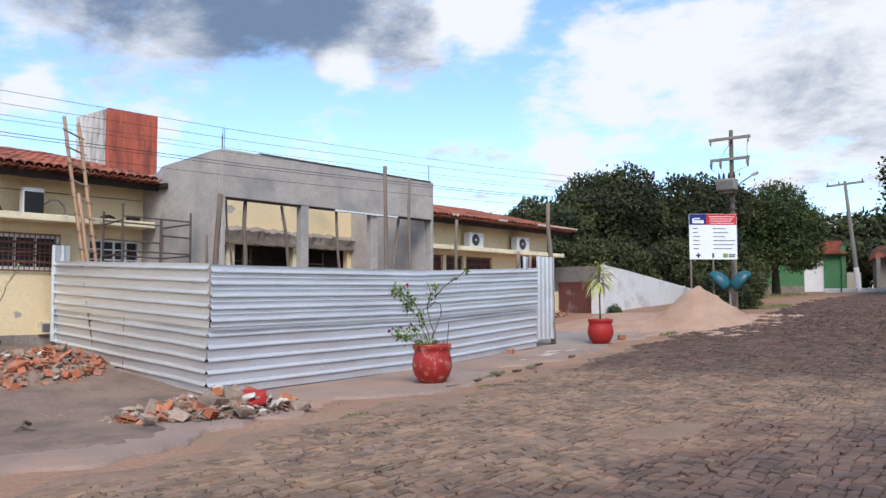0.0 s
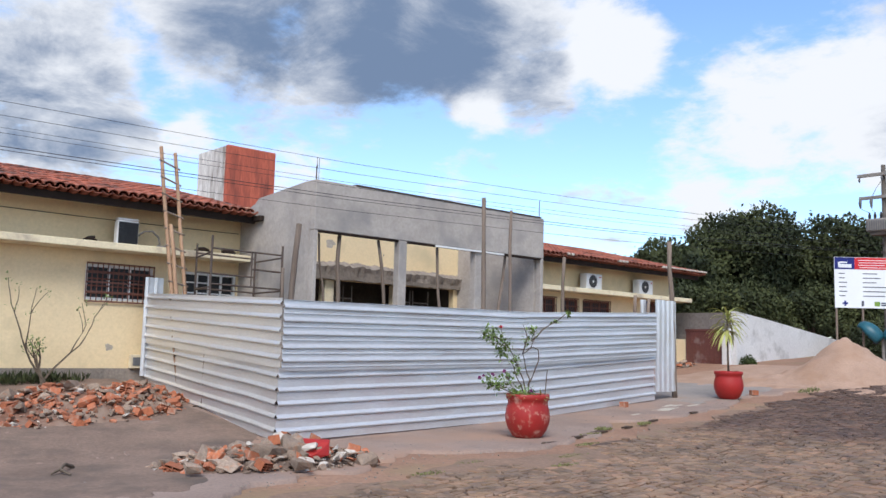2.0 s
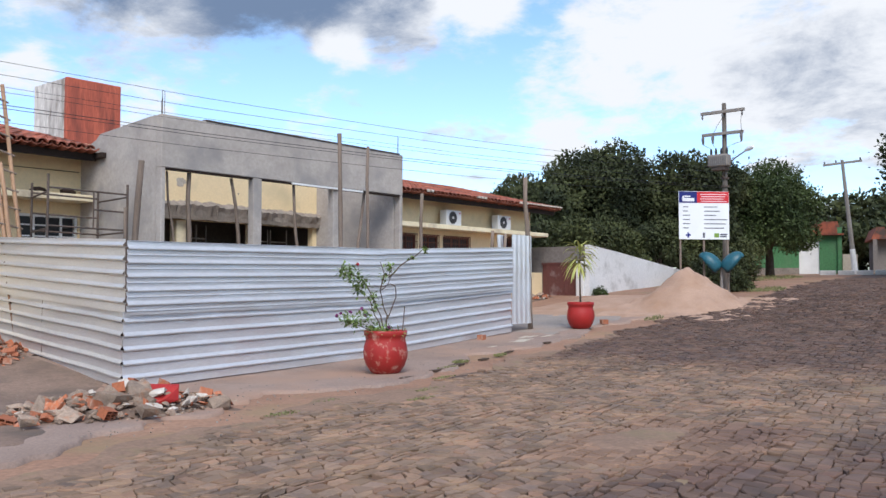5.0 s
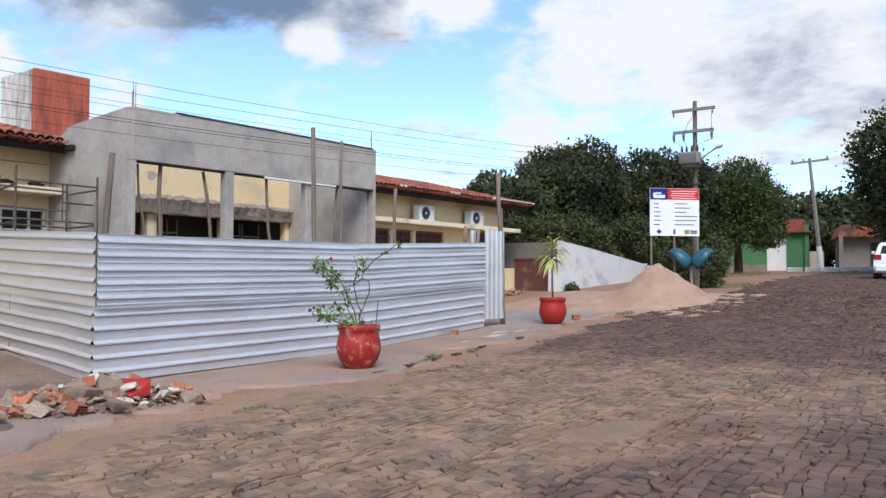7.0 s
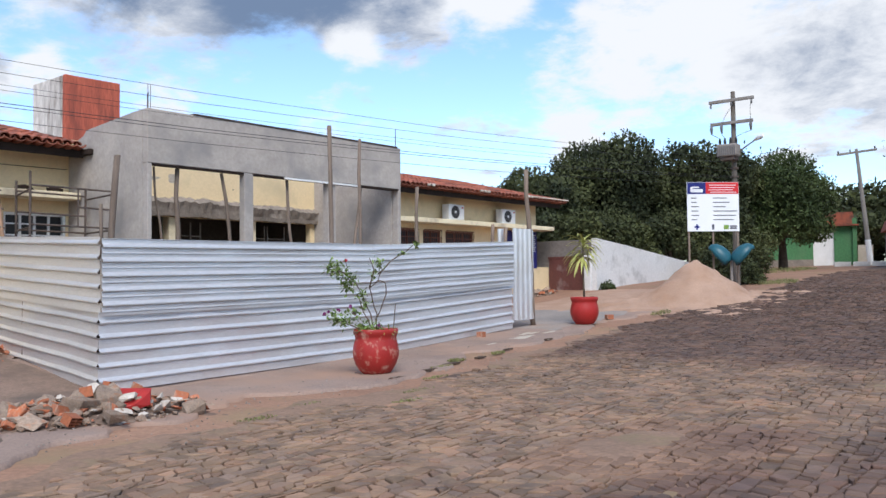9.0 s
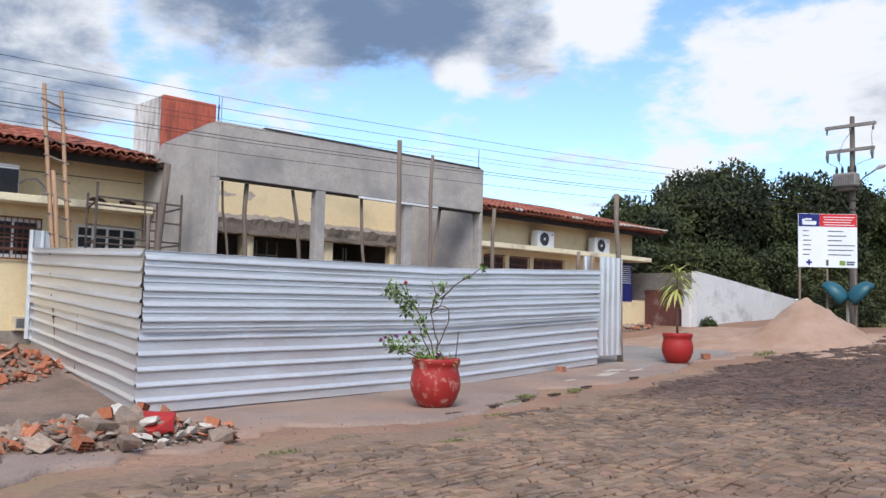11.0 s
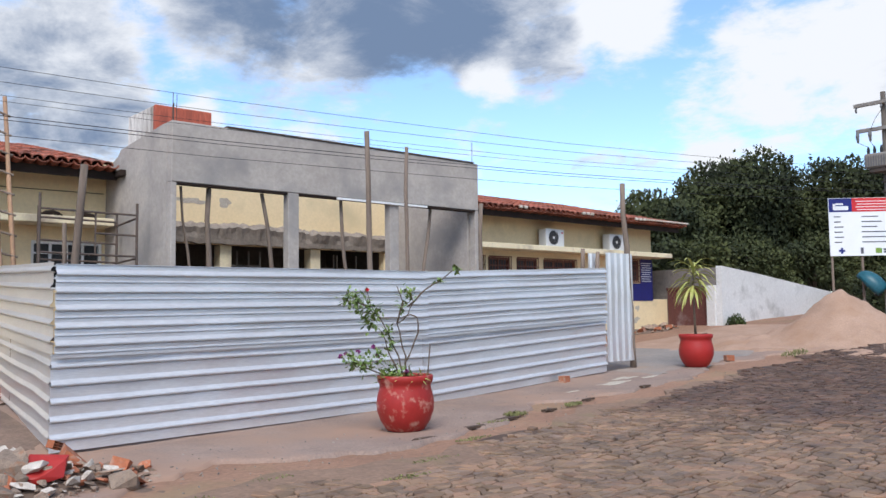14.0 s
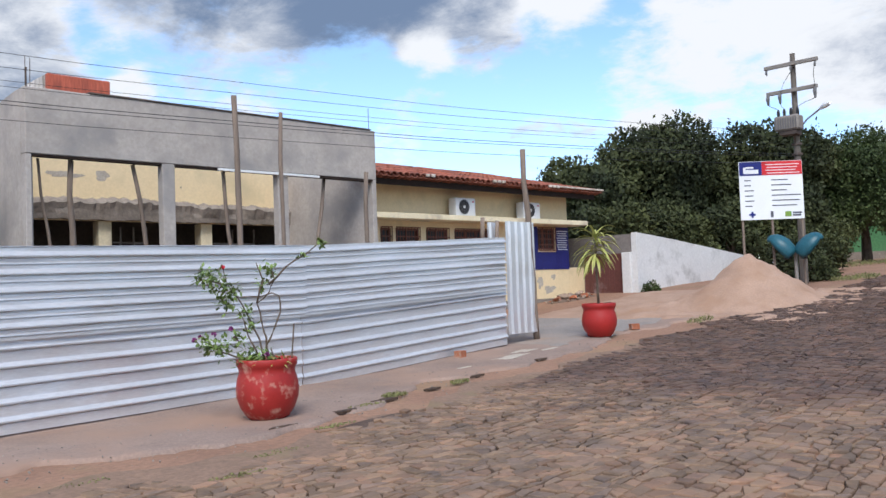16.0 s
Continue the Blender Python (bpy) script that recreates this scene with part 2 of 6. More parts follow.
STEM = material("stem_bark", (0.16, 0.12, 0.085), (0.1, 0.075, 0.055), 9, 60, 0.85, bump=0.3)
PETAL = material("red_petal", (0.7, 0.03, 0.06), (0.6, 0.02, 0.05), 20, 90, 0.6, bump=0)
PURPLE = material("purple_petal", (0.28, 0.05, 0.2), (0.2, 0.04, 0.15), 20, 90, 0.6, bump=0)
# The much darker second colour paints shade between leaf clumps.
MANGO = material("mango_leaf", (0.07, 0.08, 0.026), (0.018, 0.026, 0.010), 0.4, 4, 0.8, bump=0, island=0.35)
LIGHTLEAF = material("bright_leaf", (0.058, 0.08, 0.021), (0.026, 0.044, 0.013), 0.4, 4, 0.75, bump=0, island=0.45)
GRASSM = material("grass_blade", (0.22, 0.21, 0.085), (0.15, 0.16, 0.06), 2, 20, 0.7, bump=0, island=0.4)
BARK = material("tree_bark", (0.1, 0.075, 0.055), (0.06, 0.045, 0.035), 3, 15, 0.95, bump=0.6, depth=0.03)
SAND = material("building_sand", (0.43, 0.285, 0.205), (0.35, 0.225, 0.158), 1.3, 30, 0.95, bump=0.6, depth=0.02, stain=(0.33, 0.2, 0.13), stain_scale=1.1, stain_amount=0.3, grain=0.4)
WALLWHITE = material("limewash", (0.688, 0.679, 0.671), (0.619, 0.611, 0.602), 0.6, 14, 0.92, bump=0.2, stain=(0.3, 0.29, 0.28), stain_scale=0.9, stain_amount=0.22, grain=0.2)
GREYWALL = material("grey_wall", (0.23, 0.205, 0.19), (0.17, 0.15, 0.14), 0.8, 14, 0.92, bump=0.2)
GATE = material("oxide_gate", (0.13, 0.045, 0.04), (0.1, 0.04, 0.035), 1.5, 20, 0.6, bump=0.1, stain=(0.3, 0.25, 0.24), stain_scale=1.4, stain_amount=0.12)
TOWERRED = material("tower_red", (0.50, 0.125, 0.075), (0.42, 0.10, 0.062), 1.2, 10, 0.88, bump=0.2, stretch=(2.4, 2.4, 0.35), stain=(0.2, 0.06, 0.045), stain_scale=1.2, stain_amount=0.36)
TOWERWHITE = material("tower_white", (0.75, 0.72, 0.68), (0.64, 0.6, 0.56), 0.8, 10, 0.85, bump=0.15, stain=(0.27, 0.23, 0.2), stain_scale=1.1, stain_amount=0.42, stretch=(2, 2, 0.4))
BLUEP = material("blue_board", (0.022, 0.025, 0.16), (0.018, 0.02, 0.13), 2, 20, 0.5, bump=0.05)
NAVY = material("navy_print", (0.012, 0.02, 0.17), (0.01, 0.017, 0.15), 2, 20, 0.4, bump=0)
REDPRINT = material("red_print", (0.62, 0.022, 0.03), (0.55, 0.02, 0.026), 2, 20, 0.4, bump=0)
PRINTW = material("white_print", (0.78, 0.79, 0.80), (0.74, 0.75, 0.76), 2, 20, 0.4, bump=0, grain=0.05)
INK = material("dark_ink", (0.1, 0.1, 0.13), (0.08, 0.08, 0.1), 5, 30, 0.5, bump=0)
GREENP = material("green_print", (0.05, 0.25, 0.06), (0.3, 0.35, 0.05), 8, 30, 0.5, bump=0)
# Blue lowered to include the tree shade over the telephone hoods.
SHELL = material("blue_shell", (0.018, 0.105, 0.14), (0.013, 0.072, 0.096), 2, 20, 0.4, bump=0.05)
POLEC = material("pole_concrete", (0.27, 0.245, 0.22), (0.2, 0.18, 0.165), 1.5, 20, 0.9, bump=0.2)
# Green darkened by a quarter: the tree's shade on the house is in it.
GREENWALL = material("green_wall", (0.079, 0.216, 0.094), (0.065, 0.180, 0.076), 0.7, 10, 0.9, bump=0.1, stain=(0.1, 0.2, 0.1), stain_scale=0.6, stain_amount=0.2)
CARW = material("car_paint", (0.75, 0.76, 0.78), (0.73, 0.74, 0.76), 2, 20, 0.22, bump=0, grain=0.02)
RUBBER = material("tyre_rubber", (0.025, 0.025, 0.025), (0.018, 0.018, 0.018), 5, 40, 0.85, bump=0.2)
REDLENS = material("tail_lens", (0.35, 0.01, 0.01), (0.3, 0.01, 0.01), 5, 40, 0.25, bump=0)
OLDPOLE = material("weathered_pole", (0.17, 0.145, 0.125), (0.11, 0.095, 0.08), 2, 25, 0.9, bump=0.3, stretch=(1, 1, 0.3))
WIRE = material("cable", (0.03, 0.03, 0.032), (0.025, 0.025, 0.026), 5, 40, 0.7, bump=0)
GLASS = material("dark_glass", (0.03, 0.032, 0.034), (0.02, 0.022, 0.024), 3, 20, 0.45, bump=0)


# ---- mesh helpers ----
def finish(bm, name, mat, smooth=False):
    me = bpy.data.meshes.new(name)
    bm.normal_update()
    bm.to_mesh(me)
    bm.free()
    me.materials.append(mat)
    if smooth:
        for p in me.polygons:
            p.use_smooth = True
    return me


def part(name, bm, mat, parent=None, label="", smooth=False):
    ob = new(name, finish(bm, name, mat, smooth))
    ob.parent = parent
    return tagged(ob, label)


def piece(name, me, parent, m=None):
    ob = new(name, me)
    ob.parent = parent
    if m is not None:
        ob.matrix_basis = m
    return ob


def thing(name, label, category, group="", kind="", at=None):
    ob = new(name)
    ob.empty_display_size = 0.2
    if at is not None:
        ob.matrix_basis = at if isinstance(at, Matrix) else Matrix.Translation(at)
    return tagged(ob, label, category, group, kind)


def box(bm, x0, x1, y0, y1, z0, z1, bevel=0.0, m=None):
    vs = [bm.verts.new((x, y, z)) for z in (z0, z1) for y in (y0, y1) for x in (x0, x1)]
    fs = [bm.faces.new([vs[i] for i in f]) for f in ((0, 2, 3, 1), (4, 5, 7, 6), (0, 1, 5, 4), (2, 6, 7, 3), (0, 4, 6, 2), (1, 3, 7, 5))]
    if bevel:
        es = list({e for f in fs for e in f.edges})
        r = bmesh.ops.bevel(bm, geom=es, offset=bevel, segments=1, affect="EDGES")
        vs = list({v for f in r["faces"] for v in f.verts} | {v for v in vs if v.is_valid})
    if m is not None:
        bmesh.ops.transform(bm, matrix=m, verts=[v for v in vs if v.is_valid])
    return bm


def boxes(*dims, bevel=0.0):
    bm = bmesh.new()
    for d in dims:
        box(bm, *d, bevel=bevel)
    return bm


def tube(bm, pts, radii, n=8, cap=True, wobble=0.0, rnd=None):
    """A tapered tube along points."""
    rings = []
    pts = [Vector(p) for p in pts]
    if isinstance(radii, (int, float)):
        radii = [radii] * len(pts)
    for i, p in enumerate(pts):
        d = (pts[min(i + 1, len(pts) - 1)] - pts[max(i - 1, 0)]).normalized()
        u = d.cross(Vector((0.13, 0.31, 1)) if abs(d.z) < 0.9 else Vector((1, 0.2, 0))).normalized()
        v = d.cross(u)
        ring = []
        for k in range(n):
            a = 2 * math.pi * k / n
            r = radii[i] * (1 + (rnd.uniform(-wobble, wobble) if rnd else 0))
            ring.append(bm.verts.new(p + (u * math.cos(a) + v * math.sin(a)) * r))
        rings.append(ring)
    for a, b in zip(rings, rings[1:]):
        for k in range(n):
            bm.faces.new((a[k], a[(k + 1) % n], b[(k + 1) % n], b[k]))
    if cap:
        bm.faces.new(rings[0][::-1]), bm.faces.new(rings[-1])
    return bm


def tubes(*runs, r=0.02, n=8):
    bm = bmesh.new()
    for pts in runs:
        tube(bm, pts, r, n)
    return bm


def lathe(bm, profile, n=28):
    rings = [[bm.verts.new((r * math.cos(2 * math.pi * k / n), r * math.sin(2 * math.pi * k / n), z)) for k in range(n)] for r, z in profile]
    for a, b in zip(rings, rings[1:]):
        for k in range(n):
            bm.faces.new((a[k], a[(k + 1) % n], b[(k + 1) % n], b[k]))
    bm.faces.new(rings[0][::-1])
    bm.faces.new(rings[-1])
    return bm


def log(bm, p, q, r0, r1, seed, bend=0.04, n=9):
    rnd = random.Random(seed)
    p, q = Vector(p), Vector(q)
    pts = [p.lerp(q, i / 6) + Vector((rnd.uniform(-bend, bend), rnd.uniform(-bend, bend), 0)) * (1 if 0 < i < 6 else 0) for i in range(7)]
    return tube(bm, pts, [r0 + (r1 - r0) * i / 6 for i in range(7)], n, wobble=0.1, rnd=rnd)


def soup(name, verts, faces, mat):
    me = bpy.data.meshes.new(name)
    me.from_pydata(verts, [], faces)
    me.materials.append(mat)
    me.update()
    return me


# ---- lie of the land ----
GX = np.array([-400, -10, 6, 10, 14, 18, 21, 23, 27, 32, 39, 60, 85, 150, 800.0])
GZ = np.array([0.0, 0.04, 0.10, 0.15, 0.21, 0.38, 0.53, 0.62, 0.97, 1.42, 1.8, 2.45, 3.0, 4.0, 6.0])


def smoothstep(a, b, v):
    t = np.clip((v - a) / (b - a), 0, 1)
    return t * t * (3 - 2 * t)


def gz(x, y):
    x, y = np.asarray(x, float), np.asarray(y, float)
    z = (np.interp(x - 1.5, GX, GZ) + 2 * np.interp(x, GX, GZ) + np.interp(x + 1.5, GX, GZ)) / 4
    bank = 0.095 * np.clip(y - 12.3, 0, 7.2) * (1 - smoothstep(12, 24, x))
    return z + bank + 0.012 * np.sin(x * 1.3 + 0.7 * y) * np.sin(y * 1.1 - 0.4 * x)


def height(x, y):
    return float(gz(x, y))


def road_edge(x):
    return np.interp(x, [-60, 0, 6, 9, 12, 15.3, 18, 21, 24, 30, 40, 60, 120], [4, 6.6, 8.3, 9.1, 9.2, 10.15, 10.4, 10.95, 11.1, 10.6, 11.5, 13.5, 18]) + 0.15 * np.sin(np.asarray(x) * 2.1) + 0.1 * np.sin(np.asarray(x) * 5.3)


def sheet(name, xs, ys, lift, mat, label, category):
    """A sheet over the land on a grid; ys may be functions of x that give the two edges."""
    verts, faces = [], []
    ny = len(ys)
    for x in xs:
        for v in ys:
            y = v(x) if callable(v) else v
            verts.append((x, y, height(x, y) + (lift(x, y) if callable(lift) else lift)))
    for i in range(len(xs) - 1):
        for j in range(ny - 1):
            a = i * ny + j
            faces.append((a, a + ny, a + ny + 1, a + 1))
    me = soup(name, verts, faces, mat)
    for p in me.polygons:
        p.use_smooth = True
    return tagged(new(name, me), label, category, kind="structure")


DIRT = material("trodden_dirt", (0.25, 0.172, 0.13), (0.168, 0.115, 0.088), 1.1, 26, 0.93, bump=0.4, depth=0.015, grain=0.6, stain=(0.12, 0.09, 0.072), stain_scale=1.3, stain_amount=0.3)
FLAKE = material("flaked_plaster", (0.50, 0.44, 0.36), (0.40, 0.35, 0.29), 4, 30, 0.95, bump=0.4)
BED = material("road_bed", (0.13, 0.083, 0.06), (0.085, 0.056, 0.042), 1.2, 16, 0.95, bump=0.6, depth=0.02)
DRIFT = material("drifted_sand", (0.27, 0.172, 0.118), (0.20, 0.13, 0.09), 1.6, 18, 0.95, bump=0.5, depth=0.02, stain=(0.21, 0.16, 0.088), stain_scale=1.6, stain_amount=0.22)
GREYCON = material("forecourt_concrete", (0.315, 0.275, 0.245), (0.235, 0.205, 0.182), 0.7, 20, 0.9, bump=0.4, stain=(0.33, 0.23, 0.165), stain_scale=0.4, stain_amount=0.3)
DUST = material("brick_dust", (0.20, 0.135, 0.10), (0.13, 0.092, 0.07), 1.5, 20, 0.95, bump=0.6, depth=0.02)
REDDUST = material("red_brick_dust", (0.23, 0.11, 0.07), (0.15, 0.085, 0.06), 3, 22, 0.95, bump=0.6, depth=0.02, stain=(0.28, 0.2, 0.15), stain_scale=1.6, stain_amount=0.45)
fine_x, fine_y = np.arange(-12, 66, 0.8), np.arange(-16, 40, 0.8)
sheet("ground", np.concatenate([[-900, -400, -200, -100, -50, -25], fine_x, [70, 80, 95, 120, 160, 250, 500, 900, 1800]]),
      np.concatenate([[-1500, -600, -250, -100, -50, -25], fine_y, [45, 55, 75, 110, 200, 400, 800, 1500]]), -0.02, EARTH, "bare reddish earth with sparse weeds beside the road", "ground")


def strip(lo, hi, n):
    return [(lambda x, k=k: lo(x) + (hi(x) - lo(x)) * k / (n - 1)) for k in range(n)]


def pave_lo(x):
    return float(road_edge(x)) + 0.8 + 0.25 * math.sin(x * 0.9) + 0.32 * noise.noise(Vector((x * 1.3, 3.3, 0))) + 0.16 * noise.noise(Vector((x * 4.5, 7.1, 0)))


def pave_lift(x, y):
    d = y - pave_lo(x)
    inside = smoothstep(0.0, 0.05, d) * smoothstep(3.0, 3.3, x) * (1 - smoothstep(25.1, 25.4, x))
    return -0.06 + (0.085 + 0.012 * noise.noise(Vector((x * 2.2, y * 2.2, 5)))) * float(inside)


sheet("pavement", np.arange(3.0, 25.6, 0.13), [(lambda x, k=k: pave_lo(x) + 8.6 * k ** 2.2) for k in np.linspace(0, 1, 30)], pave_lift, CONCRETE, "worn concrete pavement dusted with red earth", "pavement")

def dirt_lift(x, y):
    ragged = 0.9 * noise.noise(Vector((x * 0.9, y * 0.9, 8))) + 0.35 * noise.noise(Vector((x * 3.5, y * 3.5, 2)))
    east = 7.9 - x + ragged + 0.35 * max(0.0, y - 11)
    south = y - pave_lo(x) - 0.7 + 0.5 * ragged
    m = min(east, south)
    return -0.07 + 0.103 * float(smoothstep(-0.45, 0.3, m)) + 0.006 * noise.noise(Vector((x * 5, y * 5, 1)))


sheet("dirt_apron", np.arange(3.4, 8.75, 0.12), strip(lambda x: pave_lo(x) + 0.1, lambda x: 19.3, 84), dirt_lift, DIRT, "dirty brown trodden ground strewn with brick dust", "ground")
sheet("forecourt", np.arange(19.7, 25.0, 0.35), strip(lambda x: 11.95 + 0.12 * math.sin(2.3 * x) + 0.08 * (x - 20), lambda x: 19.4, 20), lambda x, y: 0.034 if 19.8 < x < 24.7 and y > 12.05 + 0.08 * (x - 20) else 0.0, GREYCON, "pale grey concrete forecourt by the gate", "pavement")

# ---- main building ----
WALL_Y, LEDGE_Y, EAVE_Y = 19.4, 18.75, 18.42
WINDOWS = [(7.95, 9.45, 2.5, 3.27), (10.15, 11.5, 2.3, 3.27), (21.75, 22.15, 2.4, 3.38), (22.3, 23.2, 2.4, 3.38), (23.45, 24.35, 2.4, 3.38), (24.6, 26.1, 2.4, 3.38), (28.45, 29.35, 2.8, 3.5)]
VOID = (12.3, 18.6, 0.9, 3.36)


def wall_with_openings(name, x0, x1, y0, y1, z0, z1, holes, mat, label):
    bm = bmesh.new()
    xs = sorted({x0, x1, *[h[0] for h in holes], *[h[1] for h in holes]})
    for a, b in zip(xs, xs[1:]):
        hs = sorted([h for h in holes if h[0] <= a and h[1] >= b], key=lambda h: h[2])
        z = z0
        for h in hs:
            box(bm, a, b, y0, y1, z, h[2])
            z = h[3]
        box(bm, a, b, y0, y1, z, z1)
    bmesh.ops.remove_doubles(bm, verts=bm.verts, dist=0.0005)
    bm.verts.index_update()
    dup = {}
    for f in bm.faces:
        dup.setdefault(tuple(sorted(v.index for v in f.verts)), []).append(f)
    bmesh.ops.delete(bm, geom=[f for fs in dup.values() if len(fs) > 1 for f in fs], context="FACES_ONLY")
    ob = part(name, bm, mat)
    return tagged(ob, label, "wall", kind="structure")


wall_with_openings("wall_south", 0.0, 30.05, WALL_Y, WALL_Y + 0.2, 0.2, 4.95, WINDOWS + [VOID], PLASTER, "cream yellow plastered wall, stained, above a grey plinth")
tagged(part("wall_east", boxes((29.85, 30.05, WALL_Y + 0.2, 29, 0.2, 4.95)), PLASTER), "cream yellow plastered end wall", "wall", kind="structure")
tagged(part("wall_west", boxes((0.0, 0.2, WALL_Y + 0.2, 29, 0.2, 4.95)), PLASTER), "cream yellow plastered end wall", "wall", kind="structure")
tagged(part("wall_north", boxes((0.0, 30.05, 29, 29.2, 0.2, 4.95)), PLASTER), "cream yellow plastered rear wall", "wall", kind="structure")
tagged(part("baseboard", boxes((0.0, 12.3, WALL_Y - 0.03, WALL_Y - 0.003, 0.2, 1.05), (26.4, 30.07, WALL_Y - 0.03, WALL_Y - 0.003, 0.2, 1.2)), RAWCON), "grey cement plinth with flaking dirty edge", "plinth", kind="structure")
# Added behind the camera; gives the zinc fence something darker to reflect.
tagged(part("wall_opposite", boxes((-45, 48, -9.4, -9.2, -0.3, 3.4)), GREYWALL), "plain grey wall added out of view to darken the fence reflections", "wall", kind="structure")
# dark rooms behind the windows and the open veranda, gloom set by their colour
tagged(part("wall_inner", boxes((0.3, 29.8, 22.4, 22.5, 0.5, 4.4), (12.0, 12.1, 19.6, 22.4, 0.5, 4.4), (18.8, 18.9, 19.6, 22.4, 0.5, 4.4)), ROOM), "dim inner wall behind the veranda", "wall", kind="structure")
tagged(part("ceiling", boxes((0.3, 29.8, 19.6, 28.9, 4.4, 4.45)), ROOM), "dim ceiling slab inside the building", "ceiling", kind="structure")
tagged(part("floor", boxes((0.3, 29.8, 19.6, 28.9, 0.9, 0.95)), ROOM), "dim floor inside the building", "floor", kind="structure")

tagged(part("ledge_west", boxes((0.0, 11.5, LEDGE_Y, WALL_Y - 0.003, 3.55, 3.70), bevel=0.012), CREAM), "cream concrete sun ledge over the windows, stained", "ledge", kind="structure")
tagged(part("ledge_east", boxes((19.0, 30.35, LEDGE_Y, WALL_Y - 0.003, 3.58, 3.73), bevel=0.012), CREAM), "cream concrete sun ledge over the windows", "ledge", kind="structure")


def broken_ledge():
    bm = bmesh.new()
    rnd = random.Random(4)
    n, rows = 110, 7
    grid = []
    for i in range(n):
        x = 11.75 + (18.85 - 11.75) * i / (n - 1)
        f = lambda k, s: noise.noise(Vector((x * s, k, 2.2)))
        top, low, out = 3.77 + 0.07 * f(1, 1.7) + 0.06 * f(2, 7), 3.36 + 0.03 * f(3, 5), 0.22 + 0.1 * f(4, 2.5) + 0.07 * f(6, 8)
        pts = [(WALL_Y - 0.004, top + 0.04), (WALL_Y - out * 0.6, top), (WALL_Y - out, top - 0.08), (WALL_Y - out * 0.8, top - 0.2), (WALL_Y - 0.16, low + 0.1), (WALL_Y - 0.14, low), (WALL_Y - 0.004, low)]
        grid.append([bm.verts.new((x, y, z + rnd.uniform(-0.006, 0.006))) for y, z in pts])
    for a, b in zip(grid, grid[1:]):
        for k in range(rows - 1):
            bm.faces.new((a[k], b[k], b[k + 1], a[k + 1]))
    tagged(part("broken_ledge", bm, RAWCON), "grey broken concrete ledge stub with rough torn edge", "ledge", kind="structure")


broken_ledge()


def window(name, x0, x1, z0, z1, bars_mat, frame_mat, label, columns, rows, grille=True, rail_mat=None):
    w = thing(name, label, "window", kind="structure")
    y = WALL_Y + 0.04
    part("frame", boxes((x0, x0 + 0.06, y, y + 0.1, z0, z1), (x1 - 0.06, x1, y, y + 0.1, z0, z1), (x0 + 0.06, x1 - 0.06, y, y + 0.1, z1 - 0.06, z1), (x0 + 0.06, x1 - 0.06, y, y + 0.1, z0, z0 + 0.06)), frame_mat, w)
    dx = (x1 - x0 - 0.12) / columns
    for i in range(columns):
        a = x0 + 0.06 + dx * i
        if i:
            part("mullion", boxes((a - 0.025, a + 0.025, y + 0.01, y + 0.08, z0 + 0.06, z1 - 0.06)), frame_mat, w)
        part("pane", boxes((a + 0.025, a + dx - 0.025, y + 0.045, y + 0.052, z0 + 0.06, z1 - 0.06)), GLASS, w)
    for j in range(1, rows):
        z = z0 + (z1 - z0) * j / rows
        part("rail", boxes((x0 + 0.06, x1 - 0.06, y + 0.0, y + 0.04, z - 0.016, z + 0.016)), rail_mat or frame_mat, w)
    if grille:
        n = int((x1 - x0) / 0.11)
        for i in range(n + 1):
            x = x0 + 0.01 + (x1 - x0 - 0.02) * i / n
            part("grille_bar", tubes([(x, WALL_Y - 0.05, z0 - 0.04), (x, WALL_Y - 0.05, z1 + 0.03)], r=0.011, n=5), bars_mat, w)
        for z in [z0 - 0.03 + (z1 - z0 + 0.05) * k / 4 for k in range(5)]:
            part("grille_rail", boxes((x0, x1, WALL_Y - 0.06, WALL_Y - 0.04, z - 0.016, z + 0.016)), bars_mat, w)
    return w


window("window_1", *WINDOWS[0], BROWN, WHITE, "white louvred window behind a brown iron grille", 3, 5, True, BROWN)
window("window_2", *WINDOWS[1], BROWN, WHITE, "white louvred window with dark panes, half open", 4, 4, False)
for k in range(2, 6):
    window("window_%d" % (k + 1), *WINDOWS[k], BROWN, BROWN, "brown framed window with iron grille", max(1, round((WINDOWS[k][1] - WINDOWS[k][0]) / 0.45)), 2)
window("window_7", *WINDOWS[6], BROWN, BROWN, "brown iron barred window within a blue panel", 3, 1)
tagged(part("blue_panel", boxes((28.1, 28.43, WALL_Y - 0.02, WALL_Y - 0.003, 2.15, 3.55), (29.37, 30.06, WALL_Y - 0.02, WALL_Y - 0.003, 2.15, 3.55), (28.43, 29.37, WALL_Y - 0.02, WALL_Y - 0.003, 2.15, 2.72), bevel=0.003), BLUEP), "dark blue painted wall panel with pale lettering bars", "sign")
for k in range(9):
    tagged(part("lettering_bar", boxes((29.42 + 0.02 * (k % 3), 29.98 - 0.05 * (k % 2), WALL_Y - 0.026, WALL_Y - 0.021, 3.40 - 0.075 * k, 3.425 - 0.075 * k)), PRINTW, bpy.data.objects["blue_panel"]))


